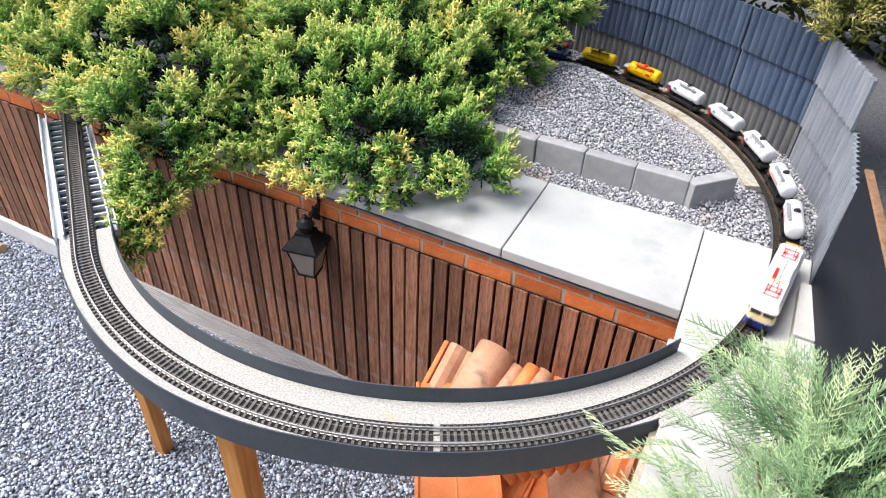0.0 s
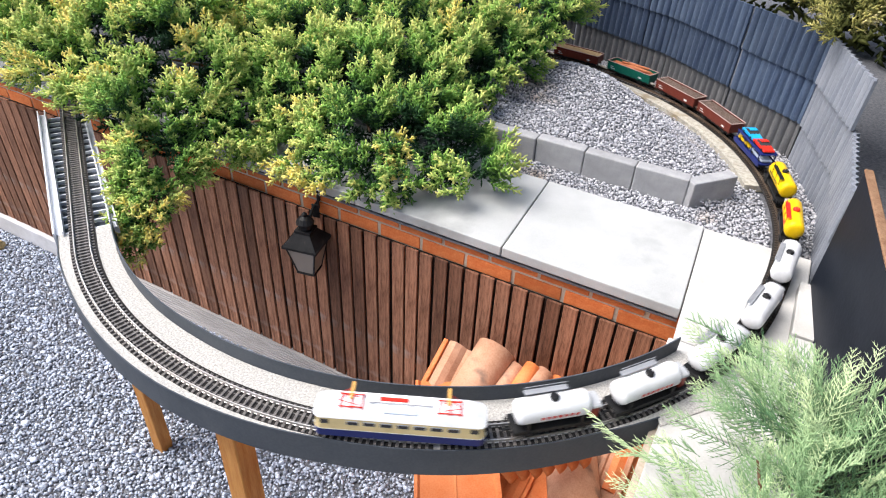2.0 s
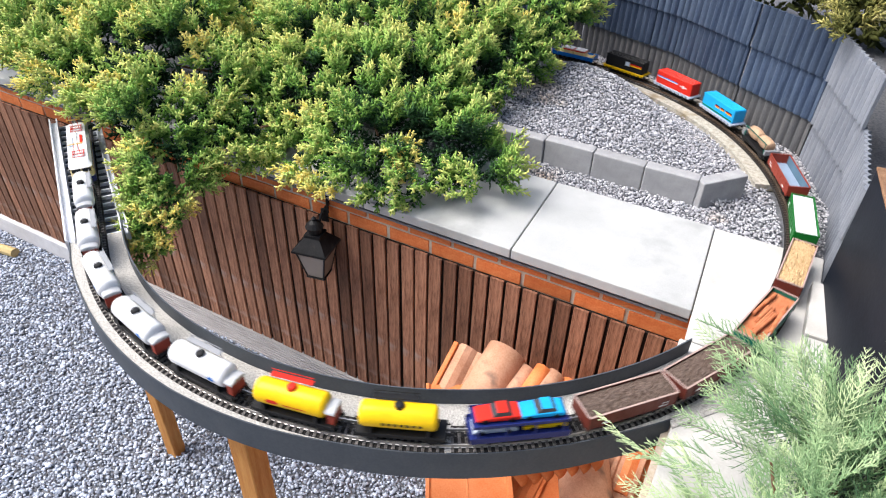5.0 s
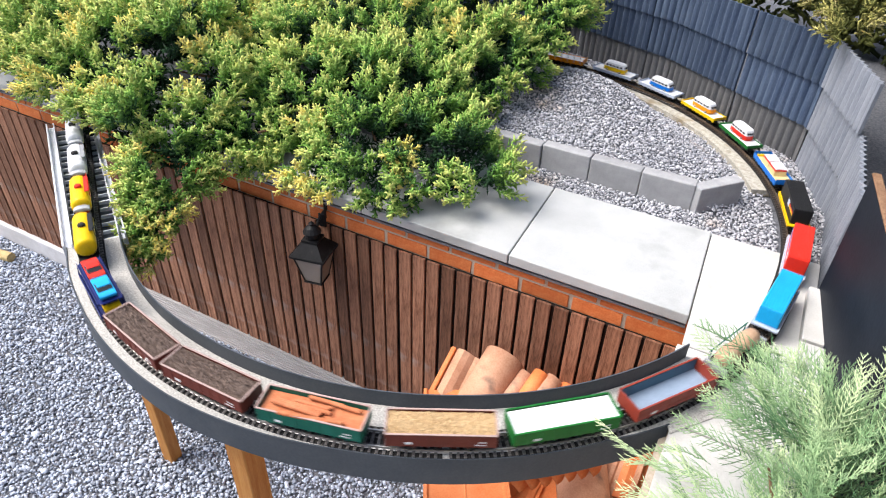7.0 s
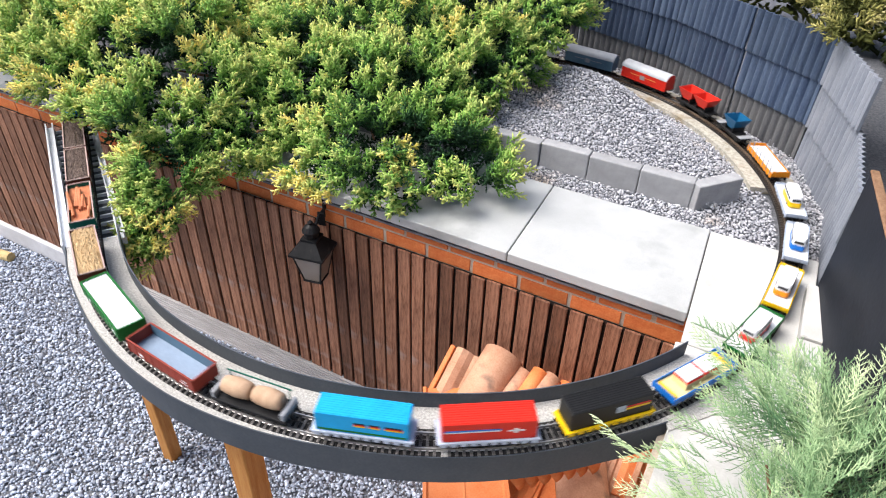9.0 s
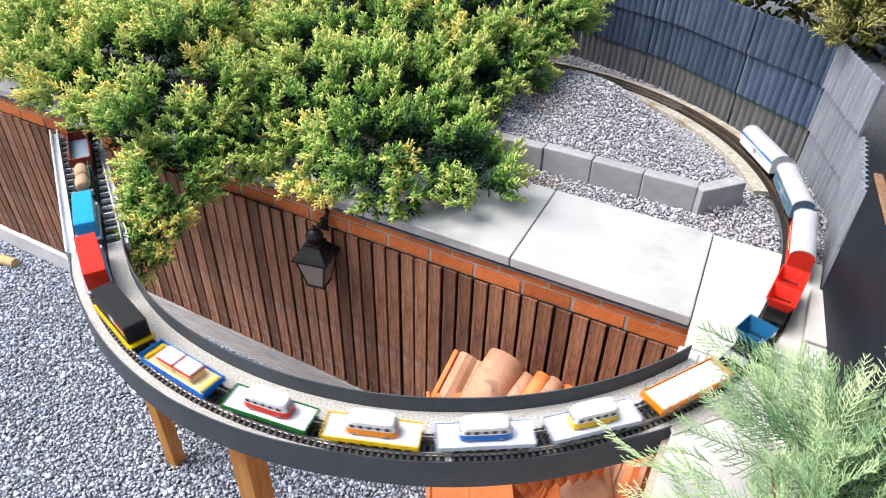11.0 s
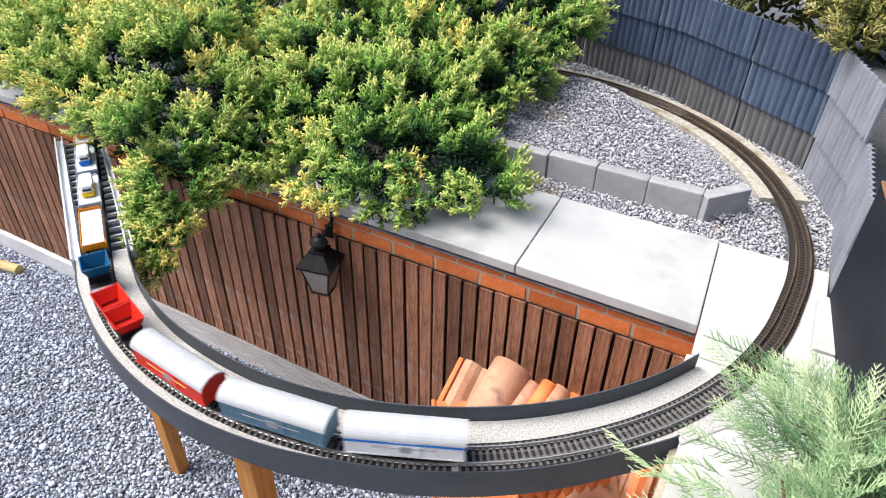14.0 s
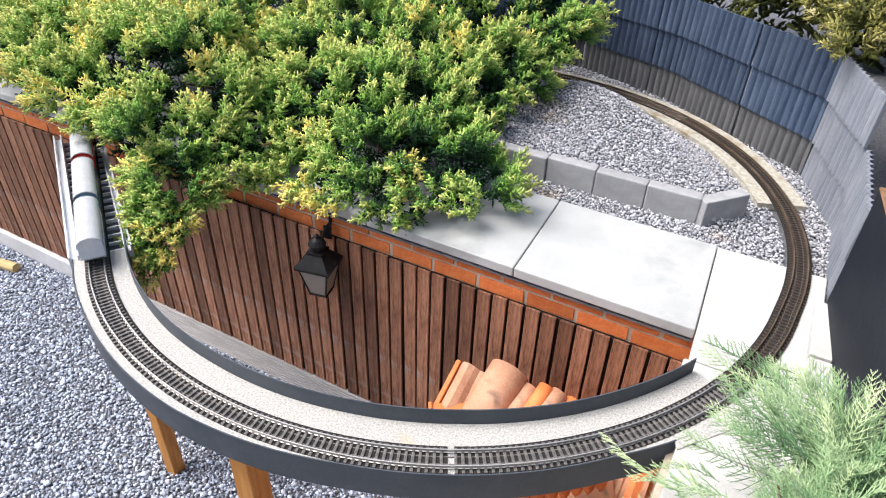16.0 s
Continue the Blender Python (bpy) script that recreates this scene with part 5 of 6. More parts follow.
def open_wagon(colour, load, kind, label, L=0.295, W=0.088, H=0.048, posts=9):
    th = wagon("open_wagon", label)
    rim_m = P_RIM if colour in (P_BROWN, P_TEAL) else colour
    underframe(th, L - 0.02)
    z0 = 0.034
    part("floor", box(-L / 2, L / 2, -W / 2, W / 2, z0, z0 + 0.003), colour if kind != "empty" else P_GREY, th)
    for y in (-1, 1):
        bm = box(-L / 2, L / 2, y * W / 2 - 0.0014, y * W / 2 + 0.0014, z0, z0 + H, 0.0006)
        for i in range(posts):
            x = -L / 2 + 0.004 + (L - 0.008) * i / (posts - 1)
            add_box(bm, x - 0.002, x + 0.002, y * (W / 2 + 0.0014) - 0.001, y * (W / 2 + 0.0014) + 0.0012, z0 - 0.004, z0 + H)
        for zz in (0.016, 0.03):
            add_box(bm, -L / 2, L / 2, y * (W / 2 + 0.001) - 0.0006, y * (W / 2 + 0.001) + 0.0006, z0 + zz, z0 + zz + 0.0012)
        sw = part("side_wall", bm, colour, th)
        part("top_rim", box(-L / 2, L / 2, y * W / 2 - 0.0026, y * W / 2 + 0.0026, z0 + H, z0 + H + 0.0025), rim_m, sw, "pale rim with a painted highlight" if rim_m is P_RIM else "")
        bars(th, "lettering", P_WHITE, [(-L / 2 + 0.03, -L / 2 + 0.06, z0 + 0.009, z0 + 0.013), (-L / 2 + 0.03, -L / 2 + 0.05, z0 + 0.02, z0 + 0.024), (0.08, 0.1, z0 + 0.009, z0 + 0.018)], y * (W / 2 + 0.0016), y, "small pale lettering")
    for x in (-1, 1):
        bm = box(x * L / 2 - 0.0014, x * L / 2 + 0.0014, -W / 2, W / 2, z0, z0 + H, 0.0006)
        ew = part("end_wall", bm, colour, th)
        part("top_rim", box(x * L / 2 - 0.0026, x * L / 2 + 0.0026, -W / 2 + 0.0028, W / 2 - 0.0028, z0 + H, z0 + H + 0.0024), rim_m, ew)
    iw, il = W / 2 - 0.003, L / 2 - 0.003
    rnd = random.Random(len(label))
    if kind == "heap":
        bm = bmesh.new()
        nx, ny = 80, 24
        g = []
        for i in range(nx + 1):
            for j in range(ny + 1):
                x, y = -il + 2 * il * i / nx, -iw + 2 * iw * j / ny
                z = z0 + H - 0.006 + 0.006 * (1 - (2 * j / ny - 1) ** 2) + rnd.uniform(-0.0032, 0.0032)
                g.append(bm.verts.new((x, y, z)))
        for i in range(nx):
            for j in range(ny):
                a = i * (ny + 1) + j
                bm.faces.new((g[a], g[a + ny + 1], g[a + ny + 2], g[a + 1]))
        part("load", bm, load, th, "heaped loose load")
    elif kind == "cover":
        part("load", box(-il, il, -iw, iw, z0 + 0.01, z0 + H - 0.002, 0.002), load, th, "flat white load")
    elif kind == "pipes":
        part("load_base", box(-il, il, -iw, iw, z0 + 0.003, z0 + H - 0.016), load, th)
        for i in range(9):
            bm = bmesh.new()
            add_cyl(bm, 0.0065, rnd.uniform(0.08, 0.17), pose(rnd.uniform(-il + 0.02, -0.02), -iw + 0.009 + 0.0085 * i, z0 + H - 0.009 + rnd.uniform(0, 0.005), 0, 88, rnd.uniform(-6, 6)), 10)
            part("pipe", bm, load, th, "orange clay pipe")
    else:
        part("lining", box(-il, il, -iw, iw, z0 + 0.0035, z0 + 0.006), P_LINING, th, "grey-blue wagon floor")
        for y in (-1, 1):
            part("inner_lining", box(-il, il, y * iw - 0.0005, y * iw + 0.0005, z0 + 0.004, z0 + H - 0.001), P_SLATE, th)
    return th


def container_wagon(flat, box_m, decor, label, ridges=13):
    th = wagon("container_wagon", label)
    L = 0.29
    underframe(th, L - 0.01)
    bm = box(-L / 2, L / 2, -0.043, 0.043, 0.034, 0.041, 0.001)
    for i in range(10):
        x = -L / 2 + 0.018 + (L - 0.036) * i / 9
        for y in (-1, 1):
            add_box(bm, x - 0.009, x + 0.009, y * 0.043 - 0.002, y * 0.043 + 0.002, 0.027, 0.044, 0.0008)
    part("flatbed", bm, flat, th)
    lc, wc, h0, h1 = 0.262, 0.074, 0.041, 0.112
    bm = box(-lc / 2, lc / 2, -wc / 2, wc / 2, h0, h1, 0.0012)
    part("container", bm, box_m, th)
    bm = bmesh.new()
    for i in range(9):
        y = -wc / 2 + 0.005 + (wc - 0.01) * i / 8
        add_box(bm, -lc / 2 + 0.002, lc / 2 - 0.002, y - 0.0018, y + 0.0018, h1 - 0.0005, h1 + 0.0016, 0.0006)
    part("roof_ribs", bm, box_m, th)
    for x in (-lc / 2, lc / 2):
        bm = box(x - 0.0012, x + 0.0012, -wc / 2 + 0.004, wc / 2 - 0.004, h0 + 0.004, h1 - 0.005, 0.0005)
        part("end_door", bm, box_m, th)
    for y in (-1, 1):
        for n_, m_, rects in decor:
            bars(th, n_, m_, [(x0 * y if y < 0 else x0, x1 * y if y < 0 else x1, a, b) if y > 0 else (-x1, -x0, a, b) for x0, x1, a, b in rects], y * wc / 2, y)
    return th


def flat_wagon(flat, deck, label, L=0.275, rim_h=0.006, name="flat_wagon"):
    th = wagon(name, label)
    underframe(th, L - 0.01)
    bm = box(-L / 2, L / 2, -0.044, 0.044, 0.034, 0.040, 0.001)
    for y in (-1, 1):
        add_box(bm, -L / 2, L / 2, y * 0.043 - 0.0013, y * 0.043 + 0.0013, 0.030, 0.040 + rim_h, 0.0005)
        for i in range(9):
            x = -L / 2 + 0.01 + (L - 0.02) * i / 8
            add_box(bm, x - 0.003, x + 0.003, y * 0.0445 - 0.0012, y * 0.0445 + 0.0012, 0.026, 0.040 + rim_h - 0.001)
    for x in (-1, 1):
        add_box(bm, x * (L / 2 - 0.0013) - 0.0013, x * (L / 2 - 0.0013) + 0.0013, -0.042, 0.042, 0.036, 0.041 + rim_h * 1.6, 0.0005)
    part("flatbed", bm, flat, th)
    part("deck", box(-L / 2 + 0.004, L / 2 - 0.004, -0.041, 0.041, 0.0395, 0.0415), deck, th)
    return th


def toy_van(colour, label):
    """Small rounded bus with split colours."""
    th = tagged(empty("toy_van"), label, "toy van", group="toy vans on the flat wagons")
    L, W = 0.150, 0.056

    def shell(z0, z1, k0, k1):
        bm = bmesh.new()
        rings = []
        for z, k in ((z0, k0), (z0 + 0.3 * (z1 - z0), (k0 * 0.6 + k1 * 0.4)), (z1 - 0.25 * (z1 - z0), k1 + 0.01), (z1, k1 - 0.05)):
            ring = []
            for i in range(28):
                a = 2 * math.pi * i / 28
                ca, sa = math.cos(a), math.sin(a)
                ring.append(bm.verts.new((L / 2 * k * math.copysign(abs(ca) ** 0.35, ca), W / 2 * (k * 0.5 + 0.5) * math.copysign(abs(sa) ** 0.35, sa), z)))
            rings.append(ring)
        for a, b in zip(rings, rings[1:]):
            for i in range(28):
                bm.faces.new((a[i], a[(i + 1) % 28], b[(i + 1) % 28], b[i]))
        bm.faces.new(rings[0][::-1])
        bm.faces.new(rings[-1])
        return bm
    part("lower_body", shell(0.006, 0.028, 1.0, 0.985), colour, th, smooth=False)
    part("upper_body", shell(0.028, 0.054, 0.975, 0.86), P_WHITE, th, "white upper body and roof")
    for y in (-1, 1):
        for i in range(5):
            x = -0.056 + 0.0245 * i
            part("window", box(x, x + 0.0165, y * 0.0264 - 0.001, y * 0.0264 + 0.001, 0.033, 0.043), P_PANE, th)
    for x in (-1, 1):
        part("windscreen", box(x * 0.0705 - 0.0012, x * 0.0705 + 0.0012, -0.017, 0.017, 0.032, 0.043), P_PANE, th)
    for x in (-0.044, 0.044):
        for y in (-1, 1):
            bm = bmesh.new()
            add_cyl(bm, 0.0085, 0.006, pose(x, y * 0.0245 - 0.003, 0.0085, -90, 0, 0), 12)
            part("tyre", bm, P_BLACK, th)
            bm = bmesh.new()
            add_cyl(bm, 0.0045, 0.0068, pose(x, y * 0.0248 - 0.0034, 0.0085, -90, 0, 0), 10)
            part("hub_cap", bm, P_SILVER, th)
    return th


def toy_car(colour, label, L=0.126):
    th = tagged(empty("toy_car"), label, "toy car", group="toy cars on the car carrier")
    bm = bmesh.new()
    side = [(-L / 2, 0.008), (-L / 2, 0.017), (-L * 0.42, 0.021), (-L * 0.2, 0.022), (L * 0.2, 0.020), (L * 0.46, 0.016), (L / 2, 0.011), (L / 2, 0.006), (-L * 0.48, 0.006)]
    add_extrude(bm, side, 'y', -0.027, 0.027)
    bmesh.ops.bevel(bm, geom=list(bm.edges), offset=0.0015, segments=1, affect='EDGES')
    part("body", bm, colour, th)
    bm = bmesh.new()
    lo = [bm.verts.new(v) for v in ((-L * 0.32, -0.024, 0.0205), (L * 0.14, -0.024, 0.0205), (L * 0.14, 0.024, 0.0205), (-L * 0.32, 0.024, 0.0205))]
    hi = [bm.verts.new(v) for v in ((-L * 0.2, -0.020, 0.033), (L * 0.0, -0.020, 0.033), (L * 0.0, 0.020, 0.033), (-L * 0.2, 0.020, 0.033))]
    for i in range(4):
        bm.faces.new((lo[i], lo[(i + 1) % 4], hi[(i + 1) % 4], hi[i]))
    bm.faces.new(lo[::-1])
    bm.faces.new(hi)
    part("cabin_glass", bm, P_PANE, th, "dark car windows")
    part("roof", box(-L * 0.21, 0.004, -0.0205, 0.0205, 0.0325, 0.035, 0.0008), colour, th)
    for x in (-L * 0.3, L * 0.3):
        for y in (-1, 1):
            bm = bmesh.new()
            add_cyl(bm, 0.0078, 0.006, pose(x, y * 0.0252 - 0.003, 0.0078, -90, 0, 0), 12)
            part("tyre", bm, P_BLACK, th)
    return th


def car_carrier():
    th = wagon("car_carrier", "dark blue double-deck car carrier wagon")
    underframe(th, 0.275)
    bm = box(-0.142, 0.142, -0.043, 0.043, 0.032, 0.038, 0.001)
    for y in (-1, 1):
        add_box(bm, -0.142, 0.142, y * 0.043 - 0.0015, y * 0.043 + 0.0015, 0.024, 0.048, 0.0006)
    part("lower_deck", bm, P_NAVY, th)
    bm = box(-0.135, 0.135, -0.038, 0.038, 0.082, 0.0855, 0.0008)
    for y in (-1, 1):
        add_box(bm, -0.135, 0.135, y * 0.038 - 0.0014, y * 0.038 + 0.0014, 0.080, 0.091, 0.0005)
    part("upper_deck", bm, P_NAVY, th)
    for x in (-0.12, -0.04, 0.04, 0.12):
        for y in (-1, 1):
            part("stanchion", box(x - 0.0025, x + 0.0025, y * 0.0415 - 0.0015, y * 0.0415 + 0.0015, 0.046, 0.083), P_NAVY, th)
    return th


def stake_wagon():
    th = flat_wagon(P_ORANGE, P_WHITE, "orange stake wagon with cream boards", 0.295, 0.014, "stake_wagon")
    part("load", box(-0.138, 0.138, -0.039, 0.039, 0.0425, 0.052, 0.001), P_WHITE, th, "white boards as a load")
    for y in (-1, 1):
        for i in range(7):
            x = -0.13 + 0.26 * i / 6
            part("stake", box(x - 0.0017, x + 0.0017, y * 0.0465 - 0.0016, y * 0.0465 + 0.0016, 0.036, 0.092), P_MID, th)
    return th


def hopper(bm, cx, hx, top_w, h0, h1, hxb=None):
    """An open tub with sloping walls."""
    hxb = hxb or hx * 0.55
    w = 0.0016
    lo = [(cx - hxb, -top_w * 0.55, h0), (cx + hxb, -top_w * 0.55, h0), (cx + hxb, top_w * 0.55, h0), (cx - hxb, top_w * 0.55, h0)]
    hi = [(cx - hx, -top_w, h1), (cx + hx, -top_w, h1), (cx + hx, top_w, h1), (cx - hx, top_w, h1)]
    c = Vector((cx, 0, (h0 + h1) / 2))
    ov = [[bm.verts.new(q) for q in ring] for ring in (lo, hi)]
    sc = [Vector(q) for q in hi]
    iv_hi = [bm.verts.new((q.x - math.copysign(0.004, q.x - cx), q.y - math.copysign(0.004, q.y), q.z)) for q in sc]
    iv_lo = [bm.verts.new((x - math.copysign(w, x - cx), y - math.copysign(w, y), h0 + 0.004)) for x, y, _ in lo]
    for i in range(4):
        j = (i + 1) % 4
        bm.faces.new((ov[0][i], ov[0][j], ov[1][j], ov[1][i]))
        bm.faces.new((ov[1][i], ov[1][j], iv_hi[j], iv_hi[i]))
        bm.faces.new((iv_hi[i], iv_hi[j], iv_lo[j], iv_lo[i]))
    bm.faces.new(ov[0][::-1])
    bm.faces.new(iv_lo)
    bmesh.ops.recalc_face_normals(bm, faces=bm.faces)


def hopper_wagon(colour, tubs, label):
    th = wagon("hopper_wagon", label)
    L = 0.225 if len(tubs) == 1 else 0.262
    underframe(th, L, 0.078, P_BLACK, 0.15)
    for cx, hx in tubs:
        bm = bmesh.new()
        hopper(bm, cx, hx, 0.048, 0.048, 0.106)
        part("tub", bm, colour, th)
        for s_ in (-1, 1):
            part("cradle", box(cx + s_ * hx * 0.6 - 0.003, cx + s_ * hx * 0.6 + 0.003, -0.036, 0.036, 0.034, 0.062, 0.0006), P_BLACK, th)
    if len(tubs) == 1:
        for x in (-1, 1):
            part("platform", box(x * 0.097 - 0.018, x * 0.097 + 0.018, -0.036, 0.036, 0.034, 0.038, 0.0006), P_MID, th, "grey end platform")
    return th


def box_wagon(side, roof, label, stripe=None, L=0.325, door=True):
    th = wagon("box_wagon", label)
    underframe(th, L - 0.015)
    W, z0, z1 = 0.086, 0.032, 0.096
    bm = box(-L / 2, L / 2, -W / 2, W / 2, z0, z1, 0.001)
    add_extrude(bm, [(W / 2 * math.cos(a), z1 - 0.001 + 0.028 * math.sin(a)) for a in np.linspace(0, math.pi, 13)], 'x', -L / 2, L / 2)
    part("body", bm, side, th)
    for y in (-1, 1):
        bm = bmesh.new()
        for i in range(17):
            x = -L / 2 + 0.008 + (L - 0.016) * i / 16
            add_box(bm, x - 0.0015, x + 0.0015, y * W / 2 - 0.0012, y * W / 2 + 0.0012, z0, z1 - 0.004)
        add_box(bm, -L / 2, L / 2, y * W / 2 - 0.0016, y * W / 2 + 0.0016, z0, z0 + 0.005)
        part("side_ribs", bm, side, th)
        if door:
            bm = box(-0.045, 0.045, y * (W / 2 + 0.0015) - 0.0015, y * (W / 2 + 0.0015) + 0.0015, z0 + 0.006, z1 - 0.004, 0.0006)
            d = part("sliding_door", bm, side, th)
            part("door_rail", box(-0.09, 0.09, y * (W / 2 + 0.003) - 0.001, y * (W / 2 + 0.003) + 0.001, z0 + 0.036, z0 + 0.0385), P_GOLD if side is P_RED else P_MID, th)
            part("door_plate", box(-0.02, 0.012, y * (W / 2 + 0.0032) - 0.0008, y * (W / 2 + 0.0032) + 0.0008, z0 + 0.02, z0 + 0.045), P_MID, d)
        if stripe:
            part("stripe", box(-L / 2 + 0.001, L / 2 - 0.001, y * (W / 2 + 0.0025) - 0.001, y * (W / 2 + 0.0025) + 0.001, z1 - 0.012, z1 - 0.005), stripe, th, "blue stripe")
    bm = bmesh.new()
    arc = [((W / 2 + 0.003) * math.cos(a), z1 - 0.003 + 0.033 * math.sin(a)) for a in np.linspace(0, math.pi, 15)]
    arc += [((W / 2 + 0.001) * math.cos(a), z1 - 0.003 + 0.030 * math.sin(a)) for a in np.linspace(math.pi, 0, 15)]
    add_extrude(bm, arc, 'x', -L / 2 - 0.003, L / 2 + 0.003)
    part("roof", bm, roof, th, "pale curved roof")
    bm = bmesh.new()
    for i in range(9):
        x = -L / 2 + 0.02 + (L - 0.04) * i / 8
        a2 = [((W / 2 + 0.0036) * math.cos(a), z1 - 0.003 + 0.0338 * math.sin(a)) for a in np.linspace(0.05, math.pi - 0.05, 11)]
        a2 += [((W / 2 + 0.002) * math.cos(a), z1 - 0.003 + 0.032 * math.sin(a)) for a in np.linspace(math.pi - 0.05, 0.05, 11)]
        add_extrude(bm, a2, 'x', x - 0.0012, x + 0.0012)
    part("roof_seams", bm, roof, th)
    return th


def barrel_wagon():
    th = wagon("barrel_wagon", "dark wagon carrying two pale wooden barrels")
    underframe(th, 0.25)
    part("flatbed", box(-0.125, 0.125, -0.04, 0.04, 0.033, 0.038, 0.001), P_BLACK, th)
    for cx in (-0.052, 0.052):
        bm = bmesh.new()
        add_revolve(bm, [(0.021, -0.046), (0.0245, -0.043), (0.0285, -0.02), (0.030, 0.0), (0.0285, 0.02), (0.0245, 0.043), (0.021, 0.046)], pose(cx, 0, 0.069, 0, 90, 0), 22)
        b_ = part("barrel", bm, P_WOOD, th, "pale wooden barrel", smooth=True)
        for dx in (-0.03, -0.012, 0.012, 0.03):
            bm = bmesh.new()
            r = 0.0305 - abs(dx) * 0.13
            add_revolve(bm, [(r - 0.002, -0.0012), (r + 0.0006, -0.0012), (r + 0.0006, 0.0012), (r - 0.002, 0.0012)], pose(cx + dx, 0, 0.069, 0, 90, 0), 22)
            part("hoop", bm, P_WOOD, b_)
    for x in (-1, 1):
        bm = box(x * 0.116 - 0.006, x * 0.116 + 0.006, -0.038, 0.038, 0.038, 0.062, 0.001)
        part("end_board", bm, P_MID, th)
    part("side_rail", box(-0.11, 0.11, -0.035, -0.032, 0.088, 0.092), P_TEAL, th)
    for x in (-0.1, 0.1):
        part("rail_post", box(x - 0.0015, x + 0.0015, -0.035, -0.032, 0.038, 0.09), P_TEAL, th)
    return th


def toy_load_wagon():
    th = flat_wagon(P_BLUE, P_CREAM, "bright blue flat wagon with a small toy station load", 0.285, 0.012, "loaded_flat_wagon")
    for x, m_ in ((-0.04, P_WHITE), (0.04, P_WHITE)):
        part("crate", box(x - 0.036, x + 0.036, -0.028, 0.028, 0.0415, 0.066, 0.001), P_CREAM, th, "cream toy crate")
        part("crate_band", box(x - 0.0365, x + 0.0365, -0.0285, 0.0285, 0.066, 0.073, 0.001), P_RED, th, "red band")
        part("crate_lid", box(x - 0.034, x + 0.034, -0.026, 0.026, 0.073, 0.079, 0.001), m_, th, "white lid")
    part("end_stop", box(-0.128, -0.12, -0.035, 0.035, 0.0415, 0.052, 0.001), P_YELLOW, th)
    part("end_stop", box(0.12, 0.128, -0.035, 0.035, 0.0415, 0.052, 0.001), P_YELLOW, th)
    return th


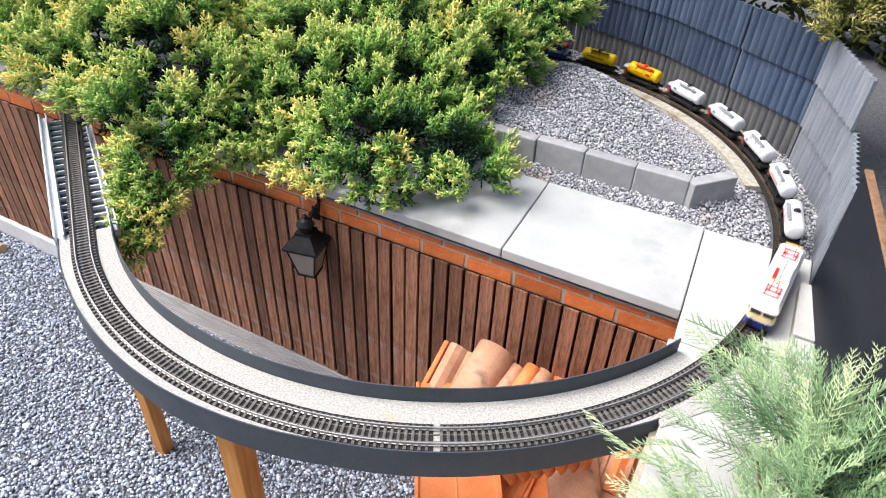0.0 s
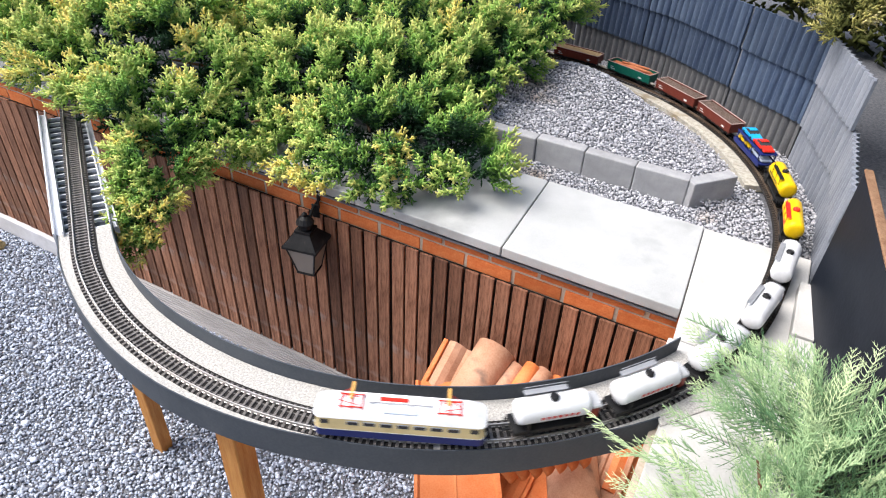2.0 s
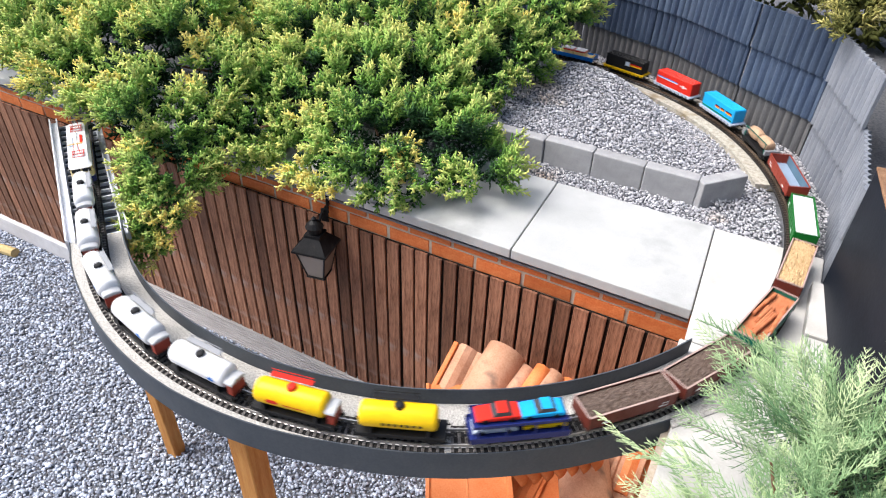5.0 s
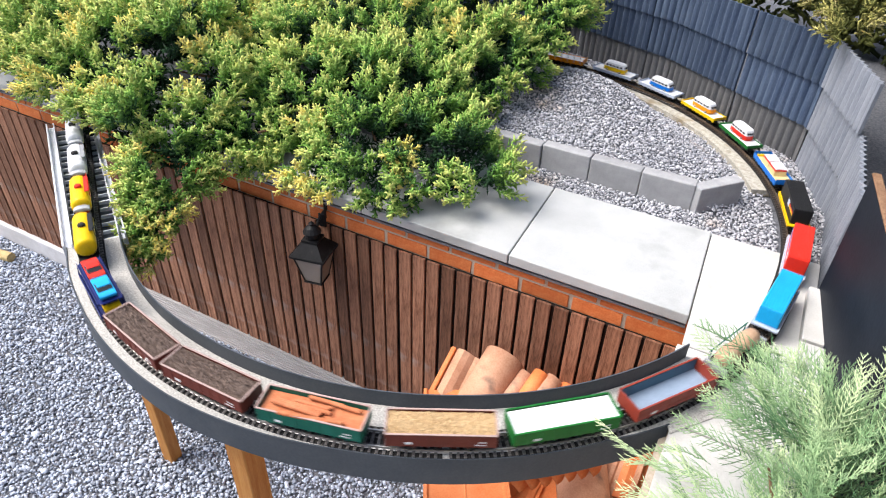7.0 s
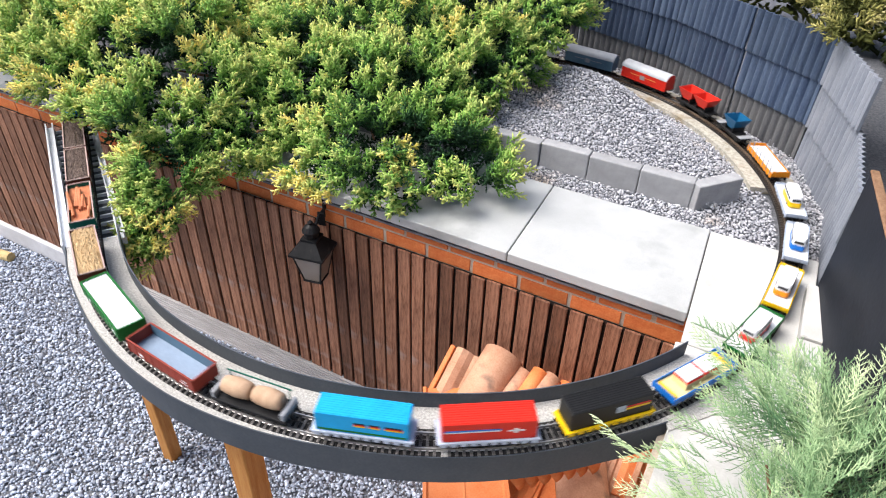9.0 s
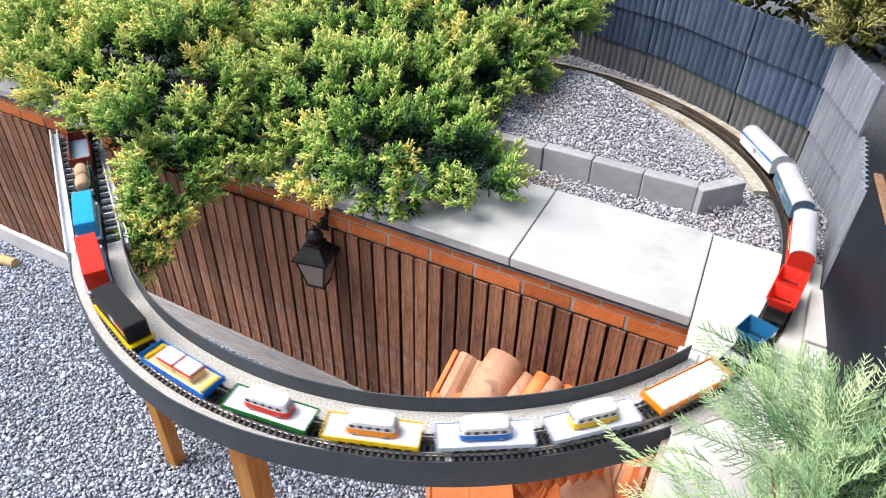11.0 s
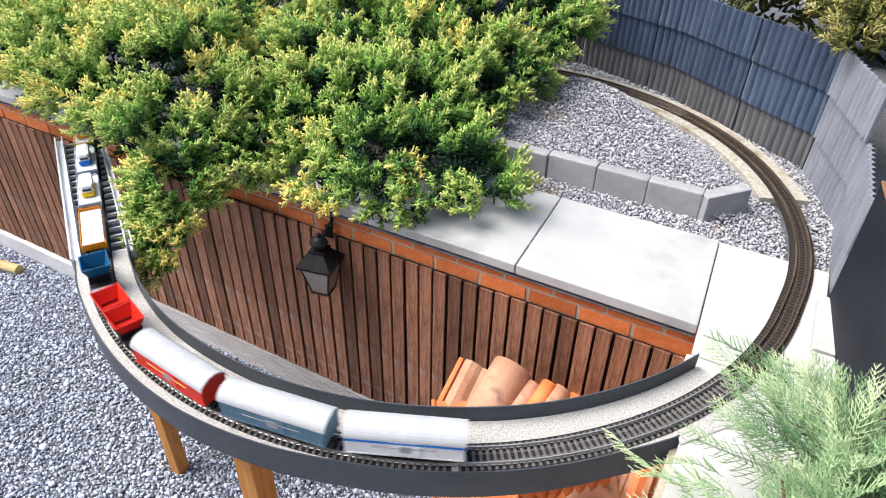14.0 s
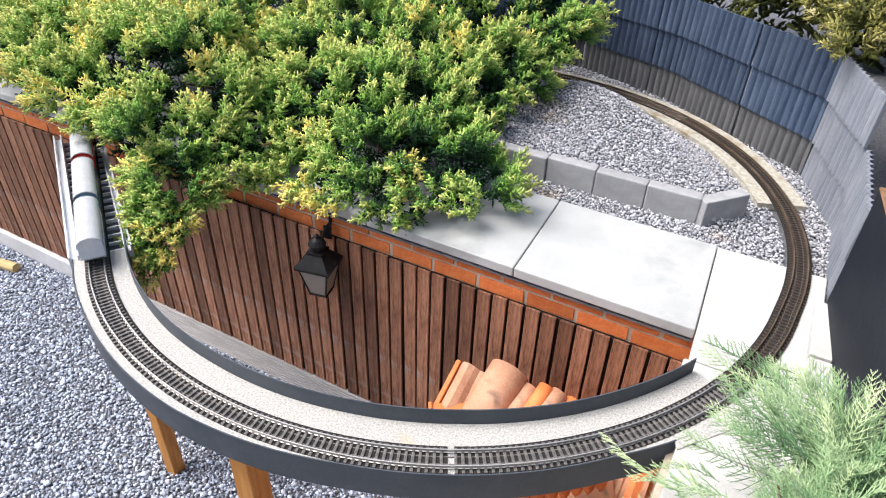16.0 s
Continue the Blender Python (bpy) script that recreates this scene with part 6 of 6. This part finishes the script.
def locomotive():
    th = tagged(empty("electric_locomotive"), "cream and navy electric model locomotive with red pantographs", "locomotive", group="vehicles of the model train")
    L, W = 0.475, 0.094
    out = [(-W / 2, 0.018), (-W / 2, 0.042), (W / 2, 0.042), (W / 2, 0.018), (W / 2 - 0.008, 0.012), (-W / 2 + 0.008, 0.012)]

    def body(z0, z1, inset_top, nose):
        bm = bmesh.new()
        rings = []
        for z, ins in ((z0, 0.0), (z1, inset_top)):
            r = []
            hx, hy = L / 2 - nose * ins * 3, W / 2 - ins
            for sx, sy in ((-1, -1), (1, -1), (1, 1), (-1, 1)):
                for k in range(5):
                    a = {(1, 1): 0, (-1, 1): 90, (-1, -1): 180, (1, -1): 270}[(sx, sy)] + 90 * k / 4
                    rr = 0.022
                    r.append((sx * (hx - rr) + rr * math.cos(radians(a)), sy * (hy - rr) + rr * math.sin(radians(a)), z))
            r.sort(key=lambda q: math.atan2(q[1] / W, q[0] / L))
            rings.append([bm.verts.new(q) for q in r])
        k = len(rings[0])
        for i in range(k):
            bm.faces.new((rings[0][i], rings[0][(i + 1) % k], rings[1][(i + 1) % k], rings[1][i]))
        bm.faces.new(rings[0][::-1])
        bm.faces.new(rings[1])
        return bm
    part("skirt", body(0.012, 0.040, 0.0, 0), P_NAVY, th, "navy lower body")
    part("body", body(0.040, 0.086, 0.002, 1), P_CREAM, th, "cream upper body")
    part("roof", body(0.086, 0.104, 0.011, 1), P_WHITE, th, "white roof")
    part("waist_line", body(0.0395, 0.042, -0.0006, 0), P_WHITE, th)
    for y in (-1, 1):
        for i in range(7):
            x = -0.165 + 0.046 * i
            w = part("window", box(x, x + 0.034, y * (W / 2 - 0.0012) - 0.0012, y * (W / 2 - 0.0012) + 0.0012, 0.062, 0.078, 0.0008), P_SILVER, th, "silver-framed window")
            part("pane", box(x + 0.002, x + 0.032, y * (W / 2 - 0.0005) - 0.0012, y * (W / 2 - 0.0005) + 0.0012, 0.064, 0.076), P_PANE, w)
        for x in (-0.205, 0.205):
            part("cab_window", box(x - 0.011, x + 0.011, y * (W / 2 - 0.001) - 0.0014, y * (W / 2 - 0.001) + 0.0014, 0.064, 0.079), P_PANE, th)
    for x in (-1, 1):
        for y in (-0.021, 0.021):
            part("windscreen", box(x * (L / 2 - 0.003) - 0.002, x * (L / 2 - 0.003) + 0.002, y - 0.017, y + 0.017, 0.066, 0.082), P_PANE, th)
            bm = bmesh.new()
            add_revolve(bm, [(0.005, 0.0), (0.005, 0.003), (0.002, 0.004)], pose(x * (L / 2 - 0.001), y * 1.3, 0.046, 0, 90 * x, 0), 10)
            part("headlight", bm, P_SILVER, th)
            bm = bmesh.new()
            add_revolve(bm, [(0.003, 0), (0.003, 0.008), (0.0085, 0.0082), (0.0085, 0.0105)], pose(x * (L / 2 - 0.002), y * 1.25, 0.027, 0, 90 * x, 0), 12)
            part("buffer", bm, P_BLACK, th)
    # roof gear
    for x in (-0.135, 0.135):
        bm = bmesh.new()
        for y in (-0.022, 0.022):
            add_box(bm, x - 0.034, x + 0.034, y - 0.0012, y + 0.0012, 0.108, 0.111)
        for dx in (-0.03, 0.0, 0.03):
            add_box(bm, x + dx - 0.0012, x + dx + 0.0012, -0.026, 0.026, 0.106, 0.1085)
        sx = 1 if x > 0 else -1
        for y in (-0.014, 0.014):
            a, b, c = Vector((x - sx * 0.02, y, 0.109)), Vector((x + sx * 0.034, y * 0.8, 0.122)), Vector((x - sx * 0.004, y * 0.6, 0.152))
            for p_, q_ in ((a, b), (b, c)):
                d = q_ - p_
                add_cyl(bm, 0.0012, d.length, Matrix.Translation(p_) @ d.to_track_quat('Z', 'Y').to_matrix().to_4x4(), 6)
        pg = part("pantograph", bm, P_RED, th, "raised red pantograph")
        part("contact_bow", box(x - sx * 0.004 - 0.004, x - sx * 0.004 + 0.004, -0.03, 0.03, 0.151, 0.154, 0.0008), P_GOLD, pg, "amber contact bow")
        for y in (-0.02, 0.02):
            bm = bmesh.new()
            add_revolve(bm, [(0.004, 0.103), (0.003, 0.105), (0.004, 0.107), (0.0025, 0.109)], pose(x, y, 0), 8)
            part("insulator", bm, P_RED, th)
    part("roof_box", box(-0.05, 0.045, 0.018, 0.034, 0.1035, 0.109, 0.001), P_GREY, th, "grey roof vent")
    part("roof_box", box(-0.02, 0.06, -0.022, -0.01, 0.1035, 0.108, 0.001), P_RED, th)
    bm = box(-0.09, 0.09, 0.0, 0.002, 0.1085, 0.1105)
    for x in (-0.08, -0.03, 0.03, 0.08):
        add_box(bm, x - 0.001, x + 0.001, -0.001, 0.003, 0.103, 0.109)
    part("roof_cable", bm, P_MID, th)
    global WHEEL
    WHEEL = WHEEL or wheel_mesh()
    for c in (-0.135, 0.135):
        part("bogie", box(c - 0.06, c + 0.06, -0.032, 0.032, 0.006, 0.02, 0.002), P_BLACK, th, "black bogie frame")
        for dx in (-0.04, 0.04):
            for y in (-1, 1):
                w = new("wheel", WHEEL)
                w.parent = th
                w.matrix_basis = pose(c + dx, y * 0.0265, 0.015, 0, 0, 0 if y > 0 else 180)
    return th


BLUE_LOGO = [(-0.075, -0.045, -0.02, 0.06), (-0.070, -0.050, 0.06, 0.14), (-0.065, -0.055, 0.14, 0.24), (-0.068, -0.052, -0.12, -0.02)]
WORD = [(-0.06 + 0.017 * i, -0.06 + 0.017 * i + 0.011, -0.12, 0.14) for i in range(7)]
DISC = [(0.040, 0.070, -0.14, 0.22), (0.035, 0.075, -0.05, 0.12), (-0.05, 0.02, -0.04, 0.04)]
flags = [("flag_black", P_BLACK, [(x, x + w, 0.083, 0.088) for x, w in ((-0.115, 0.05), (-0.052, 0.03), (-0.012, 0.034))]),
         ("flag_red", P_RED, [(x, x + w, 0.078, 0.083) for x, w in ((-0.115, 0.05), (-0.052, 0.03), (-0.012, 0.034))]),
         ("flag_gold", P_YELLOW, [(x, x + w, 0.073, 0.078) for x, w in ((-0.115, 0.05), (-0.052, 0.03), (-0.012, 0.034))]),
         ("green_band", P_GREEN, [(-0.125, 0.125, 0.046, 0.053)])]
swiss = [("white_cross", P_WHITE, [(-0.096, -0.05, 0.074, 0.080), (-0.079, -0.067, 0.068, 0.086)]),
         ("blue_band", P_BLUE, [(-0.03, 0.125, 0.082, 0.087)]), ("white_band", P_WHITE, [(-0.03, 0.125, 0.077, 0.082)])]
amber = [("grey_panel", P_GREY, [(-0.04, -0.01, 0.070, 0.095)]), ("red_band", P_RED, [(-0.12, -0.042, 0.083, 0.089)]), ("gold_band", P_YELLOW, [(-0.12, -0.042, 0.074, 0.081)])]

# each vehicle with its distance behind the first tank wagon, and its wheelbase
TRAIN = [(locomotive(), -0.435, 0.27)]
for d_, mark, rects, text in ((0.0, P_RED, WORD, "red lettering bars"), (0.31, P_RED, WORD, "red lettering bars"), (0.62, P_BLUE, BLUE_LOGO, "a blue emblem"), (0.93, P_BLUE, BLUE_LOGO, "a blue emblem"), (1.245, P_BLUE, BLUE_LOGO, "a blue emblem")):
    TRAIN.append((tank_wagon(P_WHITE, mark, P_RUSTR, P_BLACK, "white tank wagon with " + text + " and brown cab", rects), d_, 0.17))
TRAIN += [
    (tank_wagon(P_YELLOW, P_RED, P_RUSTR, P_RED, "yellow tank wagon with a red dome and red walkway", DISC), 1.56, 0.17),
    (tank_wagon(P_YELLOW, P_BLACK, None, P_BLACK, "yellow tank wagon with dark lettering bars", WORD), 1.87, 0.17),
    (car_carrier(), 2.195, 0.18),
    (open_wagon(P_BROWN, P_COAL, "heap", "brown open wagon heaped with dark ballast"), 2.525, 0.18),
    (open_wagon(P_BROWN, P_COAL, "heap", "red-brown open wagon full of stone chips", 0.305), 2.845, 0.18),
    (open_wagon(P_TEAL, P_CLAY, "pipes", "teal open wagon loaded with orange clay pipes", 0.31), 3.191, 0.18),
    (open_wagon(P_BROWN, P_GRAIN, "heap", "dark brown open wagon filled with straw-coloured grain", 0.305), 3.554, 0.18),
    (open_wagon(P_GREEN, P_WHITE, "cover", "green open wagon with a flat white load", 0.315), 3.90, 0.18),
    (open_wagon(P_RUSTR, P_GREY, "empty", "empty oxide-red open wagon with grey inside", 0.305), 4.257, 0.18),
    (barrel_wagon(), 4.577, 0.15),
    (container_wagon(P_GREY, P_SKY, flags, "bright blue container with flag stripes on grey flat wagon"), 4.917, 0.18),
    (container_wagon(P_GREY, P_RED, swiss, "red container with a white cross on grey flat wagon"), 5.262, 0.18),
    (container_wagon(P_YELLOW, P_BLACK, amber, "black container on a yellow flat wagon"), 5.615, 0.18),
    (toy_load_wagon(), 5.958, 0.17),
    (flat_wagon(P_GREEN, P_WHITE, "green flat wagon with a white deck"), 6.293, 0.17),
    (flat_wagon(P_YELLOW, P_WHITE, "yellow flat wagon with a white deck"), 6.605, 0.17),
    (flat_wagon(P_GREY, P_WHITE, "pale grey flat wagon with a white deck"), 6.92, 0.17),
    (flat_wagon(P_GREY, P_WHITE, "pale grey flat wagon with a white deck"), 7.238, 0.17),
    (stake_wagon(), 7.58, 0.18),
    (hopper_wagon(P_PETROL, [(0.0, 0.053)], "petrol blue tipping hopper wagon, empty"), 7.915, 0.13),
    (hopper_wagon(P_RED, [(-0.061, 0.057), (0.061, 0.057)], "red twin hopper wagon, empty"), 8.22, 0.15),
    (box_wagon(P_RED, P_SILVER, "red covered wagon with a silver roof"), 8.587, 0.2),
    (box_wagon(P_SLATE, P_SILVER, "slate blue covered wagon with a pale roof", None, 0.335), 8.968, 0.2),
    (box_wagon(P_WHITE, P_SILVER, "white covered wagon with a blue stripe", P_BLUE, 0.33), 9.345, 0.2),
]
# toys that ride on wagons: which wagon, place on it, height, turned about
RIDERS = [
    (toy_car(P_SKY, "sky blue toy car on the upper deck"), 8, -0.062, 0.0860, 0), (toy_car(P_RED, "red toy car on the upper deck"), 8, 0.062, 0.0860, 0),
    (toy_car(P_YELLOW, "yellow toy car on the lower deck"), 8, -0.074, 0.0382, 0), (toy_car(P_GREY, "silver-grey toy car on the lower deck"), 8, 0.068, 0.0382, 0),
    (toy_van(P_RED, "red and white toy van on a green wagon"), 20, 0.0, 0.0417, 0), (toy_van(P_ORANGE, "orange and white toy van on a yellow wagon"), 21, 0.0, 0.0417, 0),
    (toy_van(P_BLUE, "blue and white toy van on a grey wagon"), 22, 0.0, 0.0417, 0), (toy_van(P_YELLOW, "yellow and white toy van on a grey wagon"), 23, 0.0, 0.0417, 0),
]


RUN = (5.78293, 6.27567, 0.42535, 1.35980, 0.05818, -2.19449, -0.18005, 1.10117, 0.00271)


def run_at(t):
    """Distance run by the first tank wagon."""
    u = t / 8 - 1
    return sum(c * u ** k for k, c in enumerate(RUN))


def vehicle_pose(s, base):
    """The couplings are drawn out a little where the train is still on the far arc."""
    s = s * 1.07 if -3.2 < s < 0 else s - 0.224 if s < 0 else s
    xa, ya, _ = line_at(s - base / 2)
    xb, yb, _ = line_at(s + base / 2)
    return pose((xa + xb) / 2, (ya + yb) / 2, RAIL_Z, 0, 0, math.degrees(math.atan2(yb - ya, xb - xa)))


def motions():
    times = [0.25 * i for i in range(65)]
    for th, d_, base in TRAIN:
        walk(th, [(t, vehicle_pose(run_at(t) - d_, base)) for t in times])
    for th, i, x, z, turn in RIDERS:
        _, d_, base = TRAIN[i]
        walk(th, [(t, vehicle_pose(run_at(t) - d_, base) @ pose(x, 0, z, 0, 0, turn)) for t in times])


motions()
